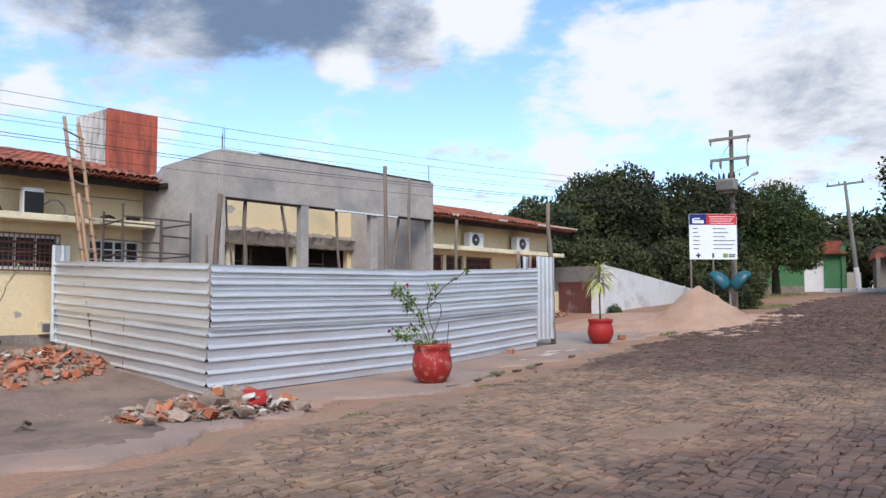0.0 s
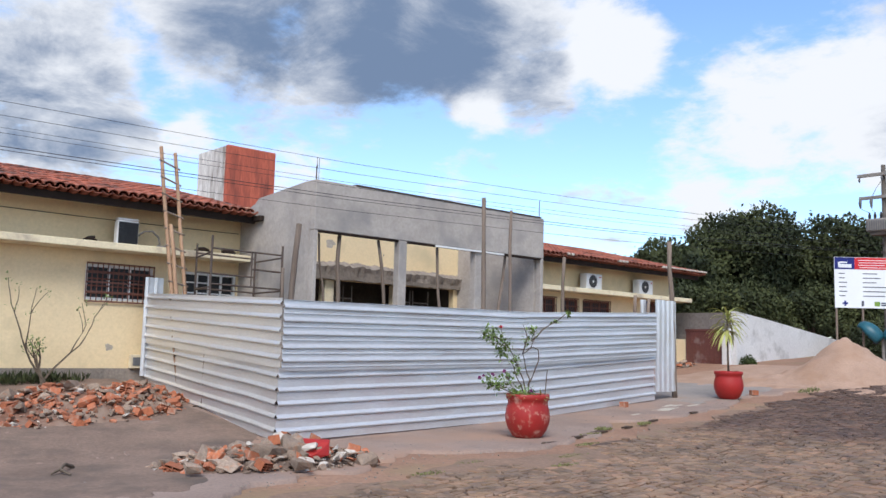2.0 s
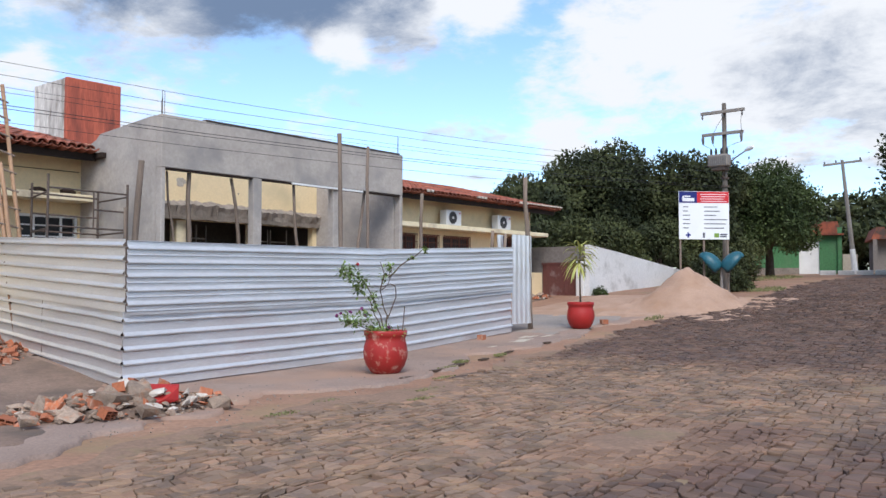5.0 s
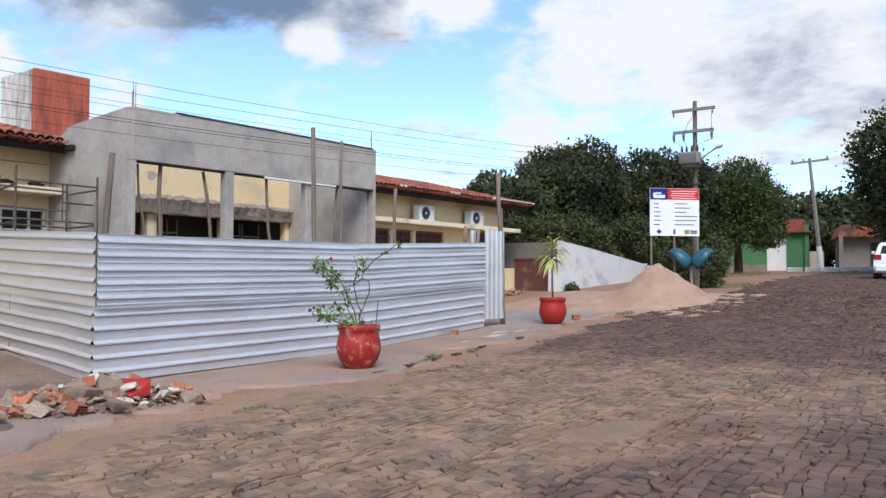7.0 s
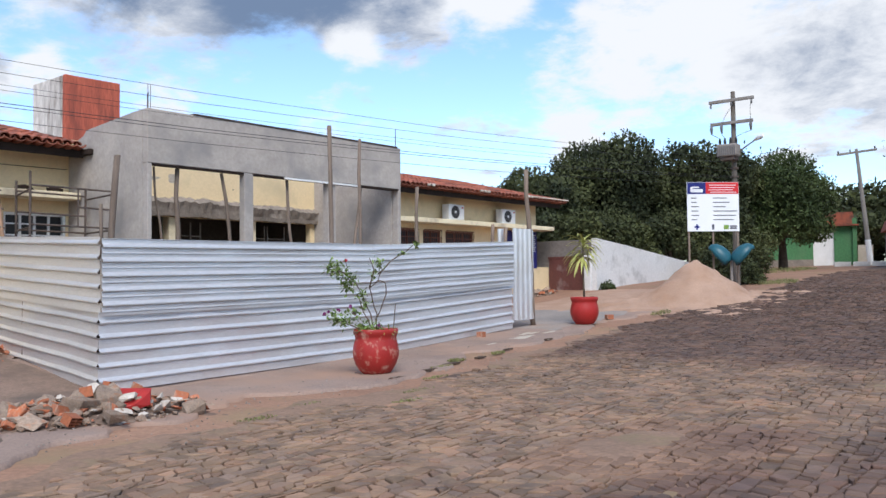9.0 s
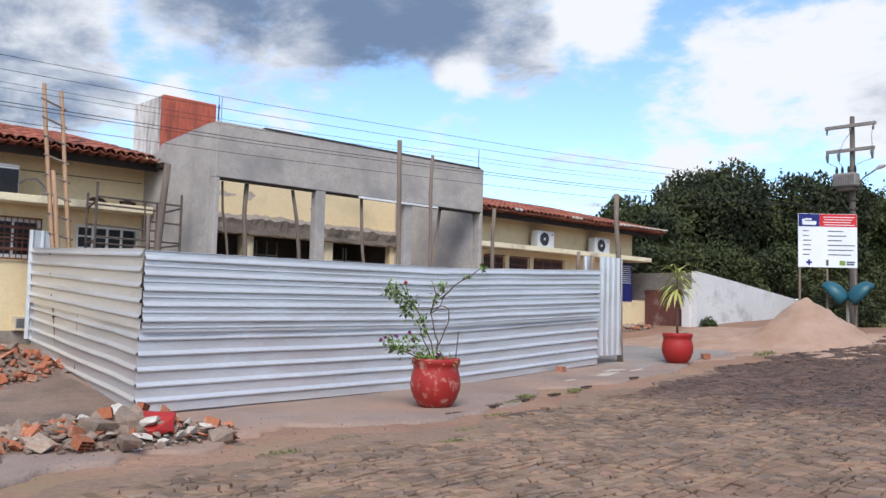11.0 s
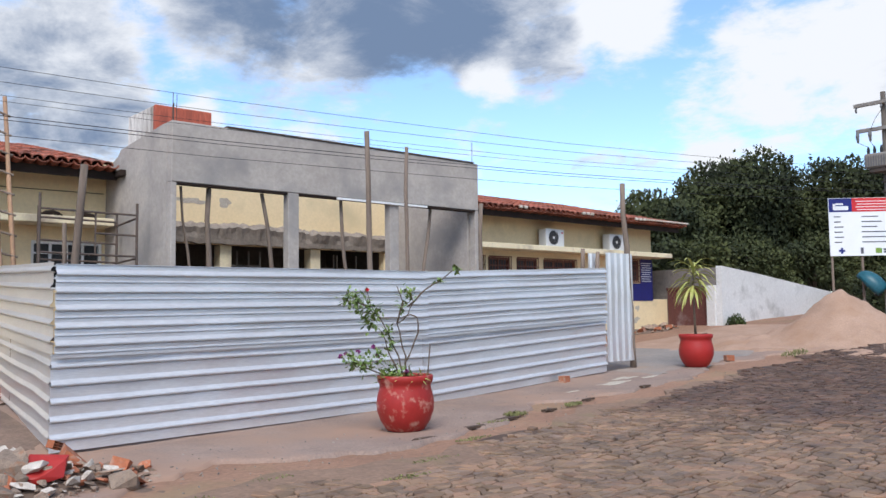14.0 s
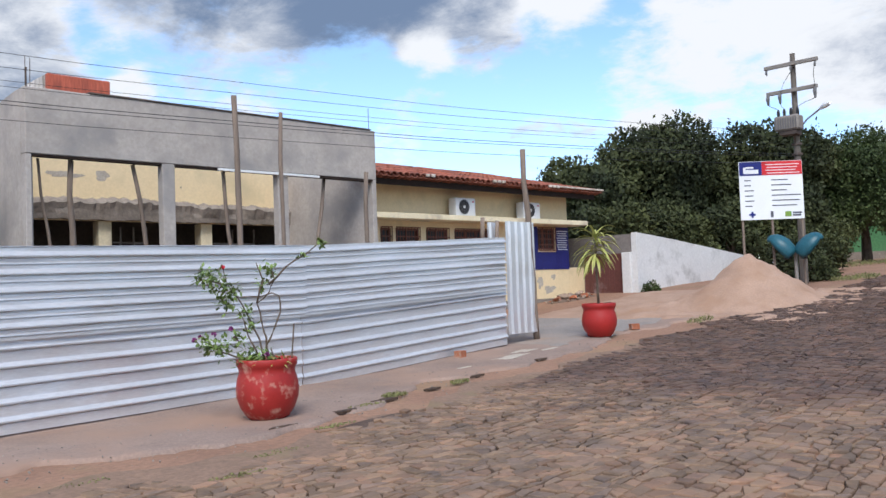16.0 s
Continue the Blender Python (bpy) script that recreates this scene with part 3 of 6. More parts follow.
def tile_mesh():
    bm = bmesh.new()
    n, w, length = 6, 0.115, 0.47
    rows = []
    for y, s in ((0, 1.0), (length, 0.82)):
        outer = [bm.verts.new((-w * s * math.cos(math.pi * k / n), y, 0.075 * s * math.sin(math.pi * k / n))) for k in range(n + 1)]
        inner = [bm.verts.new((-(w - 0.016) * s * math.cos(math.pi * k / n), y, (0.075 * math.sin(math.pi * k / n) - 0.016) * s)) for k in range(n + 1)]
        rows.append((outer, inner))
    (o0, i0), (o1, i1) = rows
    for k in range(n):
        bm.faces.new((o0[k], o0[k + 1], o1[k + 1], o1[k])), bm.faces.new((i0[k + 1], i0[k], i1[k], i1[k + 1]))
        bm.faces.new((o0[k + 1], o0[k], i0[k], i0[k + 1]))
    return finish(bm, "roof_tile", TILE)


ROOF_A = math.atan2(1.25, 5.6)


def roof():
    """Clay tiles: the lowest courses as pieces, the courses above joined."""
    me = tile_mesh()
    r = thing("roof", "weathered red clay barrel tile roof, eave boards darkened to deepen the eave shade", "roof", kind="structure")
    rnd = random.Random(8)
    vs = [v.co.copy() for v in me.vertices]
    fs = [tuple(p.vertices) for p in me.polygons]
    allv, allf = [], []
    for x0, x1 in ((2.0, 11.55), (19.0, 30.9)):
        n = int((x1 - x0) / 0.215)
        for i in range(n):
            x = x0 + 0.11 + i * (x1 - x0 - 0.2) / n
            for j in range(14):
                s = EAVE_Y + j * 0.4 * math.cos(ROOF_A)
                z = 4.70 + j * 0.4 * math.sin(ROOF_A) + rnd.uniform(-0.008, 0.008)
                for under in (0, 1):
                    m = pose(x + (0.107 if under else 0) + rnd.uniform(-0.008, 0.008), s + (0.03 if under else 0) + rnd.uniform(-0.015, 0.015), z + (0.015 if under else 0.0), math.degrees(ROOF_A), 180 if under else 0, rnd.uniform(-1.5, 1.5))
                    if j == 0 and (x > 19 or x > 5):
                        piece("tile", me, r, m)
                    else:
                        b = len(allv)
                        allv.extend(m @ v for v in vs)
                        allf.extend(tuple(b + k for k in f) for f in fs)
    ob = new("upper_tiles", soup("upper_tiles", allv, allf, TILE))
    ob.parent = r
    tagged(ob, kind="stuff")
    t = math.tan(ROOF_A)
    bm = bmesh.new()
    for x0, x1 in ((0, 11.55), (19.0, 30.7)):
        vs2 = [bm.verts.new(p) for p in ((x0, EAVE_Y + 0.12, 4.62), (x1, EAVE_Y + 0.12, 4.62), (x1, 24.2, 4.62 + t * 5.66), (x0, 24.2, 4.62 + t * 5.66), (x1, 29.8, 4.62), (x0, 29.8, 4.62))]
        bm.faces.new((vs2[0], vs2[1], vs2[2], vs2[3])), bm.faces.new((vs2[3], vs2[2], vs2[4], vs2[5]))
    for x0 in (11.55,):
        box(bm, x0, 19.0, 19.7, 29.5, 4.9, 5.0)
    bmesh.ops.solidify(bm, geom=bm.faces[:4], thickness=0.05)
    # Near-black wood: the shadow band under the tiles is partly in its colour.
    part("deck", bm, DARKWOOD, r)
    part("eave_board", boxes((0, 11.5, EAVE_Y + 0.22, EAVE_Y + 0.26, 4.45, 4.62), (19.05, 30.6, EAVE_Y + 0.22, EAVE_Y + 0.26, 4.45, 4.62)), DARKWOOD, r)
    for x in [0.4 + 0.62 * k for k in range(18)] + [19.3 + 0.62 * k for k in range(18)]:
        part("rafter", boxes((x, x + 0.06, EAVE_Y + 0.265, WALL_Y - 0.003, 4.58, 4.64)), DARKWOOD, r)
    for k, x in enumerate((22.6, 22.8, 25.3, 25.5, 25.7, 27.9, 28.1, 28.3)):
        part("mortar_cap", boxes((x, x + 0.14, EAVE_Y - 0.03, EAVE_Y + 0.05, 4.70, 4.78), bevel=0.015), WHITEPL, r)
    for k in range(26):
        x = 28.4 + k * 0.095
        part("mortar_cap", boxes((x, x + 0.06, EAVE_Y - 0.03, EAVE_Y + 0.05, 4.72, 4.775), bevel=0.01), WHITEPL, r)
    tagged(r, kind="structure")


roof()

# ---- concrete porch under construction ----
PX0, PX1, PY = 11.55, 18.93, 16.18
bm = bmesh.new()
box(bm, PX0, PX1, PY, PY + 0.2, 4.13, 5.22, bevel=0.012)
porch = thing("porch", "unfinished grey cement rendered porch with open top", "porch")
part("beam", bm, RENDER, porch)
for a, b in ((PX0, PX0 + 0.1), (13.9, 14.14), (16.36, 16.6), (PX1 - 0.12, PX1)):
    part("column", boxes((a, b, PY + 0.006, PY + 0.196, 0.2, 4.127), bevel=0.01), RENDER, porch)
for x0, x1 in ((PX0, PX0 + 0.18), (PX1 - 0.18, PX1)):
    bm = bmesh.new()
    prof = [(PY + 0.203, 0.2), (WALL_Y - 0.004, 0.2), (WALL_Y - 0.004, 4.75), (18.75, 4.95), (18.6, 5.06), (PY + 0.45, 5.21), (PY + 0.203, 5.215)]
    f0 = [bm.verts.new((x0, y, z)) for y, z in prof]
    f1 = [bm.verts.new((x1, y, z)) for y, z in prof]
    bm.faces.new(f0[::-1]), bm.faces.new(f1)
    for k in range(len(prof)):
        j = (k + 1) % len(prof)
        bm.faces.new((f0[k], f0[j], f1[j], f1[k]))
    bmesh.ops.recalc_face_normals(bm, faces=bm.faces)
    part("side_wall", bm, RENDER, porch)
part("form_board", boxes((PX0 + 0.1, 13.89, PY + 0.02, PY + 0.18, 4.095, 4.127), (14.15, 16.35, PY + 0.02, PY + 0.18, 4.095, 4.127), (16.61, PX1 - 0.13, PY - 0.03, PY + 0.18, 4.09, 4.127)), DARKWOOD, porch)
part("coping_edge", boxes((12.6, 18.8, PY - 0.02, PY + 0.12, 5.224, 5.25)), STEEL, porch)
part("white_strip", boxes((15.0, 17.35, PY - 0.05, PY - 0.01, 4.075, 4.12)), WHITE, porch, "white metal strip")
part("beam_stub", boxes((PX0 - 0.12, PX0 - 0.004, 18.3, 18.75, 4.5, 4.62), bevel=0.01), DARKWOOD, porch)
for x, y in ((PX0 + 0.03, PY + 0.05), (PX0 + 0.13, PY + 0.12), (18.8, PY + 0.06), (18.87, PY + 0.14)):
    part("rebar", tubes([(x, y, 5.2), (x + 0.005, y, 5.72)], r=0.006, n=5), STEEL, porch)
part("bent_rebar", tubes([(PX0 + 0.06, PY + 0.1, 5.2), (PX0 + 0.06, PY + 0.1, 5.5), (PX0 + 0.07, PY + 0.1, 5.55)], r=0.015, n=6), STEEL, porch)


def props():
    rows = [((12.2, 16.4, 0.6), (11.82, 16.4, 4.09), 0.026), ((12.36, 16.4, 0.6), (12.35, 16.38, 4.09), 0.052), ((13.9, 16.4, 0.6), (13.43, 16.38, 4.09), 0.042),
            ((15.55, 16.4, 0.6), (15.23, 16.36, 4.09), 0.038), ((17.22, 16.4, 0.6), (17.64, 16.38, 4.09), 0.042)]
    for k, (p, q, r) in enumerate(rows):
        p = (p[0], p[1], height(p[0], p[1]))
        ob = part("wooden_prop", log(bmesh.new(), p, q, r * 1.1, r * 0.9, 20 + k), WOOD, smooth=True)
        tagged(ob, "rough round wooden prop under the porch beam", "prop", "props under the beam")


props()
for x in (14.1, 16.45):
    tagged(part("veranda_pier", boxes((x, x + 0.28, WALL_Y + 0.05, WALL_Y + 0.35, 0.9, 3.35), bevel=0.01), CREAM), "cream plastered veranda pier with chipped top", "pier")
for k in range(4):
    x = 14.6 + k * 0.3 if k < 2 else 17.0 + (k - 2) * 0.7
    tagged(part("steel_scaffold_frame", tubes([(x, 20.2, 0.95), (x, 20.2, 3.3)], [(x, 20.2, 2.95), (x + 0.6, 20.2, 2.95)], [(x + 0.6, 20.2, 0.95), (x + 0.6, 20.2, 3.3)], r=0.022, n=6), POLEC), "pale steel scaffold frame standing inside the veranda", "scaffold", "scaffold frames")


# ---- water tower ----
tower = thing("water_tower", "square water tower with red front and stained white side", "tower")
part("red_face", boxes((17.95, 20.2, 32.6, 32.8, 2.0, 9.72), bevel=0.02), TOWERRED, tower)
part("body", boxes((17.93, 20.2, 32.803, 35.2, 2.0, 9.70), bevel=0.02), TOWERWHITE, tower)


# ---- corrugated fence ----
def corrugated(length, high, sag, seed, rib=0.208, deep=0.036, along=34, fine=False):
    """A ribbed metal sheet: ribs run along x, the profile climbs z; y is its depth."""
    rnd = random.Random(seed)
    prof, z = [], 0.0
    while z < high - 0.02:
        for dz, d in ((0.0, 0.0),) + (((0.040, 0.0), (0.044, 0.008), (0.049, 0.008), (0.054, -0.014), (0.066, -0.012), (0.080, 0.0)) if fine else ((0.058, 0.0),)) + ((0.120, 0.0), (0.126, 0.016), (0.134, 0.016), (0.139, -deep * 0.8), (0.144, -deep), (0.158, -deep), (0.166, -deep * 0.88), (0.200, -0.003)):
            if z + dz <= high:
                prof.append((z + dz, d))
        z += rib
    prof.append((high, 0.0))
    verts, faces = [], []
    n = len(prof)
    for i in range(along + 1):
        u = i / along
        x = u * length
        for zz, d in prof:
            w = 0.022 * noise.noise(Vector((x * 0.55, zz * 1.4, seed * 3.3))) + 0.010 * noise.noise(Vector((x * 2.2, zz * 3.0, seed * 5.1)))
            verts.append((x, d + w, zz + sag * u + 0.006 * noise.noise(Vector((x * 0.8, seed, 1)))))
    for i in range(along):
        for k in range(n - 1):
            a = i * n + k
            faces.append((a, a + n, a + n + 1, a + 1))
    back = len(verts)
    verts += [(x, y + 0.003, z) for x, y, z in verts]
    faces += [tuple(back + k for k in f[::-1]) for f in faces]
    me = soup("metal_sheet", verts, faces, SHEET)
    for p in me.polygons:
        p.use_smooth = False
    return me


fence = thing("site_fence", "shiny corrugated zinc sheet fence on wooden posts round the site", "fence")


def sheet_on(p, q, z0, z1, high, seed, out=0.0, fine=False):
    """Lays a sheet between two plan points, its foot from z0 to z1."""
    d = Vector((q[0] - p[0], q[1] - p[1], 0))
    yaw = math.degrees(math.atan2(d.y, d.x))
    ob = piece("sheet", corrugated(d.length, high, z1 - z0, seed, fine=fine), fence, pose(p[0], p[1], z0, 0, 0, yaw) @ Matrix.Translation((0, -out, 0)))
    return ob


A, M_, B, C = (8.5, 12.33), (14.36, 12.71), (19.5, 13.05), (9.3, 19.2)
sheet_on((8.46, 12.30), (14.33, 12.69), 0.19, 0.28, 1.13, 1, 0.0)
sheet_on((8.48, 12.327), (14.40, 12.71), 1.27, 1.35, 1.10, 2, 0.065, True)
sheet_on((14.36, 12.71), (19.52, 13.05), 0.27, 0.54, 1.10, 3, 0.0)
sheet_on((14.30, 12.705), (19.48, 13.045), 1.36, 1.58, 1.08, 4, 0.065, True)
sheet_on((9.30, 19.15), (8.50, 12.36), 0.52, 0.20, 1.12, 5, 0.0)
sheet_on((9.30, 19.15), (8.535, 12.275), 1.62, 1.31, 1.08, 6, 0.065)


def upright_sheet(x0, x1, y, z0, z1, seed, yaw=0.0):
    me = corrugated(z1 - z0, x1 - x0, 0.0, seed, along=8)
    piece("upright_sheet", me, fence, pose(x1, y, z0, 0, 0, yaw) @ Matrix(((0, 0, -1, 0), (0, 1, 0, 0), (1, 0, 0, 0), (0, 0, 0, 1))))


upright_sheet(19.72, 20.62, 13.16, 0.72, 3.0, 7)
upright_sheet(19.55, 19.8, 13.5, 1.2, 3.0, 8)
upright_sheet(9.16, 9.58, 19.14, 0.9, 3.05, 9)
for k, (p, q, r) in enumerate((((20.66, 13.22, 0.4), (20.44, 13.22, 4.53), 0.07), ((13.50, 12.93, 0.2), (13.42, 12.93, 4.70), 0.05), ((14.2, 12.97, 0.2), (14.27, 12.97, 4.55), 0.038),
                               ((8.70, 12.62, 0.1), (8.88, 12.55, 3.62), 0.058), ((8.66, 12.72, 0.1), (8.70, 12.7, 2.9), 0.03), ((15.98, 13.0, 0.2), (15.95, 12.95, 3.72), 0.045),
                               ((11.3, 12.75, 0.2), (11.3, 12.72, 2.28), 0.045), ((19.62, 13.3, 0.4), (19.64, 13.3, 3.02), 0.05), ((19.72, 13.75, 0.4), (19.7, 13.75, 3.12), 0.05),
                               ((17.4, 13.15, 0.3), (17.4, 13.1, 2.5), 0.045), ((8.9, 15.6, 0.4), (8.95, 15.6, 2.45), 0.045))):
    part("post", log(bmesh.new(), (p[0], p[1], height(p[0], p[1]) - 0.05), q, r, r * 0.82, 40 + k, 0.025), WOOD, fence, smooth=True)


# ---- ladder, scaffold and fittings by the west wing ----
def ladder():
    lad = thing("ladder", "long home-made timber ladder leaning on the eave", "ladder")
    foot = height(9.2, 18.0)
    p0, p1, q0, q1 = Vector((9.10, 17.05, foot)), Vector((9.10, 18.62, 5.88)), Vector((9.40, 17.12, foot)), Vector((9.42, 18.60, 5.78))
    part("rail", log(bmesh.new(), p0, p1, 0.045, 0.038, 71, 0.012), NEWWOOD, lad, smooth=True)
    part("rail", log(bmesh.new(), q0, q1, 0.045, 0.038, 72, 0.012), NEWWOOD, lad, smooth=True)
    part("splice", log(bmesh.new(), p0 + Vector((0.09, -0.05, 0)), p0.lerp(p1, 0.66) + Vector((0.07, -0.05, 0)), 0.05, 0.04, 73, 0.012), NEWWOOD, lad, smooth=True)
    for k in range(13):
        f = 0.06 + k * 0.073
        a, b = p0.lerp(p1, f), q0.lerp(q1, f)
        d = (b - a).normalized() * 0.08
        part("rung", tubes([a - d + Vector((0, -0.03, 0)), b + d + Vector((0, -0.03, -0.03))], r=0.02, n=6), WOOD, lad)


ladder()


def scaffold():
    s = thing("scaffold", "rusty tubular steel scaffold frame beside the porch", "scaffold")
    a, b, c, d = Vector((9.62, 17.0, 0)), Vector((11.23, 16.9, 0)), Vector((10.02, 18.5, 0)), Vector((11.42, 18.4, 0))
    for p, top in ((a, 3.86), (b, 3.78), (c, 3.83), (d, 3.76)):
        part("standard", tubes([(p.x, p.y, height(p.x, p.y)), (p.x, p.y, top)], r=0.024, n=8), STEEL, s)
    up = lambda p, z: (p.x, p.y, z)
    for p, q, zs in ((a, b, (1.4, 2.86, 3.6)), (c, d, (1.4, 2.84, 3.2, 3.62))):
        for z in zs:
            part("ledger", tubes([up(p, z), up(q, z - 0.03)], r=0.02, n=8), STEEL, s)
    for p, q in ((a, c), (b, d)):
        for z in (2.8, 3.52):
            part("transom", tubes([up(p, z), up(q, z)], r=0.02, n=8), STEEL, s)
    m = a.lerp(b, 0.56)
    part("ledger", tubes([up(m, 3.22), up(b, 3.2)], r=0.02, n=8), STEEL, s)
    part("upright", tubes([up(m, 2.86), up(m, 3.6)], r=0.016, n=6), STEEL, s)


scaffold()


def old_air_conditioner():
    ac = thing("air_conditioner", "old white boxed air conditioner with grey coil on the ledge", "air conditioner", at=(8.36, 18.85, 3.70))
    part("case", boxes((0, 0.46, 0.0, 0.2, 0.0, 0.5), bevel=0.015), WHITE, ac)
    part("coil", boxes((0.02, 0.44, -0.02, -0.003, 0.01, 0.47)), BLACK, ac)
    for k in range(14):
        part("fin", boxes((0.035, 0.425, -0.028, -0.0205, 0.035 + k * 0.028, 0.045 + k * 0.028)), BLACK, ac)
    bm = bmesh.new()
    box(bm, 0.0, 0.46, -0.01, 0.2, 0.503, 0.56, bevel=0.025)
    part("domed_cover", bm, WHITE, ac, smooth=True)
    hose = [(0.46, 0.1, 0.2), (0.62, 0.05, 0.32), (0.8, 0.08, 0.34), (0.95, 0.1, 0.22), (1.0, 0.12, 0.08), (0.9, 0.05, 0.03), (1.2, 0.02, 0.02)]
    ob = part("hose", tube(bmesh.new(), hose, 0.022, 8), POLEC, ac, "grey corrugated hose", smooth=True)


def split_unit(x, y, z):
    ac = thing("outdoor_unit", "white split air conditioner outdoor unit with round dark fan grille", "air conditioner", "outdoor units on the ledge", at=(x, y, z))
    part("case", boxes((0, 0.82, 0, 0.3, 0, 0.52), bevel=0.015), WHITE, ac)
    bm = bmesh.new()
    lathe(bm, [(0.02, 0.0), (0.205, 0.0), (0.205, 0.012), (0.02, 0.012)], 24)
    bmesh.ops.transform(bm, matrix=pose(0.33, -0.002, 0.26, 90), verts=bm.verts)
    part("fan_opening", bm, BLACK, ac)
    for r in (0.07, 0.12, 0.17, 0.21):
        pts = [(0.33 + r * math.cos(a), -0.022, 0.26 + r * math.sin(a)) for a in [2 * math.pi * k / 20 for k in range(21)]]
        part("ring", tube(bmesh.new(), pts, 0.005, 4, cap=False), ACGREY, ac)
    for k in range(8):
        a = math.pi * k / 4
        part("spoke", tubes([(0.33, -0.022, 0.26), (0.33 + 0.21 * math.cos(a), -0.022, 0.26 + 0.21 * math.sin(a))], r=0.004, n=4), ACGREY, ac)
    part("hub", boxes((0.29, 0.37, -0.028, -0.018, 0.22, 0.30), bevel=0.01), WHITE, ac)
    part("badge", boxes((0.68, 0.76, -0.005, -0.001, 0.40, 0.44)), REDPRINT, ac)
    for fx in (0.1, 0.66):
        part("foot", boxes((fx, fx + 0.06, 0.02, 0.28, -0.012, -0.001)), ACGREY, ac)


old_air_conditioner()
split_unit(24.25, 18.95, 3.745)
split_unit(27.25, 18.95, 3.745)


def ledge_litter():
    rnd = random.Random(3)
    for x in (7.75, 10.2, 10.9):
        bm = bmesh.new()
        tube(bm, [(x + rnd.uniform(-.1, .1) + 0.07 * k, 18.95 + rnd.uniform(-0.02, 0.02), 3.72 + 0.05 * math.sin(k * 0.8)) for k in range(5)], [0.02, 0.045, 0.05, 0.04, 0.02], 7, wobble=0.3, rnd=rnd)
        tagged(part("dry_debris", bm, DARKWOOD), "dark dried clump of leaves on the ledge", "debris", "clumps on the ledge")


ledge_litter()
mb = thing("meter_box", "small worn white meter box on the wall", "meter box", at=(9.0, WALL_Y - 0.12, 1.05))
part("case", boxes((0, 0.26, 0, 0.116, 0, 0.3), bevel=0.012), CREAM, mb)
part("cover", boxes((0.05, 0.21, -0.012, -0.002, 0.06, 0.24), bevel=0.008), ACGREY, mb)


# ---- rubble ----
def chunk_mesh(name, mat, seed, sx, sy, sz, n=13):
    """An angular broken lump: the hull of points scattered near the faces of a block."""
    rnd = random.Random(seed)
    bm = bmesh.new()
    for k in range(n):
        p = [rnd.uniform(-0.5, 0.5) for _ in range(3)]
        p[k % 3] = math.copysign(0.5, p[k % 3]) * rnd.uniform(0.85, 1.0)
        bm.verts.new((p[0] * sx, p[1] * sy, p[2] * sz))
    bmesh.ops.convex_hull(bm, input=bm.verts[:])
    bmesh.ops.delete(bm, geom=[v for v in bm.verts if not v.link_faces], context="VERTS")
    bmesh.ops.recalc_face_normals(bm, faces=bm.faces)
    return finish(bm, name, mat)


def hollow_brick_mesh(w=0.19, d=0.14, h=0.12):
    """A clay block with six channels open at one end and ribs along its sides."""
    bm = bmesh.new()
    box(bm, -w / 2, w / 2, -d / 2, d / 2, -h / 2, h / 2)
    bmesh.ops.subdivide_edges(bm, edges=[e for e in bm.edges if abs(e.verts[0].co.x - e.verts[1].co.x) > 0.01], cuts=1, use_grid_fill=True)
    bmesh.ops.subdivide_edges(bm, edges=[e for e in bm.edges if abs(e.verts[0].co.z - e.verts[1].co.z) > 0.01], cuts=2, use_grid_fill=True)
    front = [f for f in bm.faces if f.normal.y < -0.9 or all(v.co.y < -d / 2 + 0.001 for v in f.verts)]
    bmesh.ops.inset_individual(bm, faces=front, thickness=0.008, depth=0.0)
    out = bmesh.ops.extrude_discrete_faces(bm, faces=front)
    for f in out["faces"]:
        bmesh.ops.translate(bm, verts=f.verts[:], vec=(0, d * 0.7, 0))
    bmesh.ops.recalc_face_normals(bm, faces=bm.faces)
    return finish(bm, "hollow_brick", BRICK)


CHUNKS = {m: [chunk_mesh(m, mat, 10 * i + k, *s) for k, s in enumerate(((1, .8, .6), (1, .65, .5), (.95, .9, .3), (1, .5, .4), (1.1, .7, .16), (1, .9, .75)))] for i, (m, mat) in enumerate((("mortar_lump", MORTAR), ("brick_shard", BRICK), ("plaster_lump", WHITEPL)))}
HOLLOW = hollow_brick_mesh()


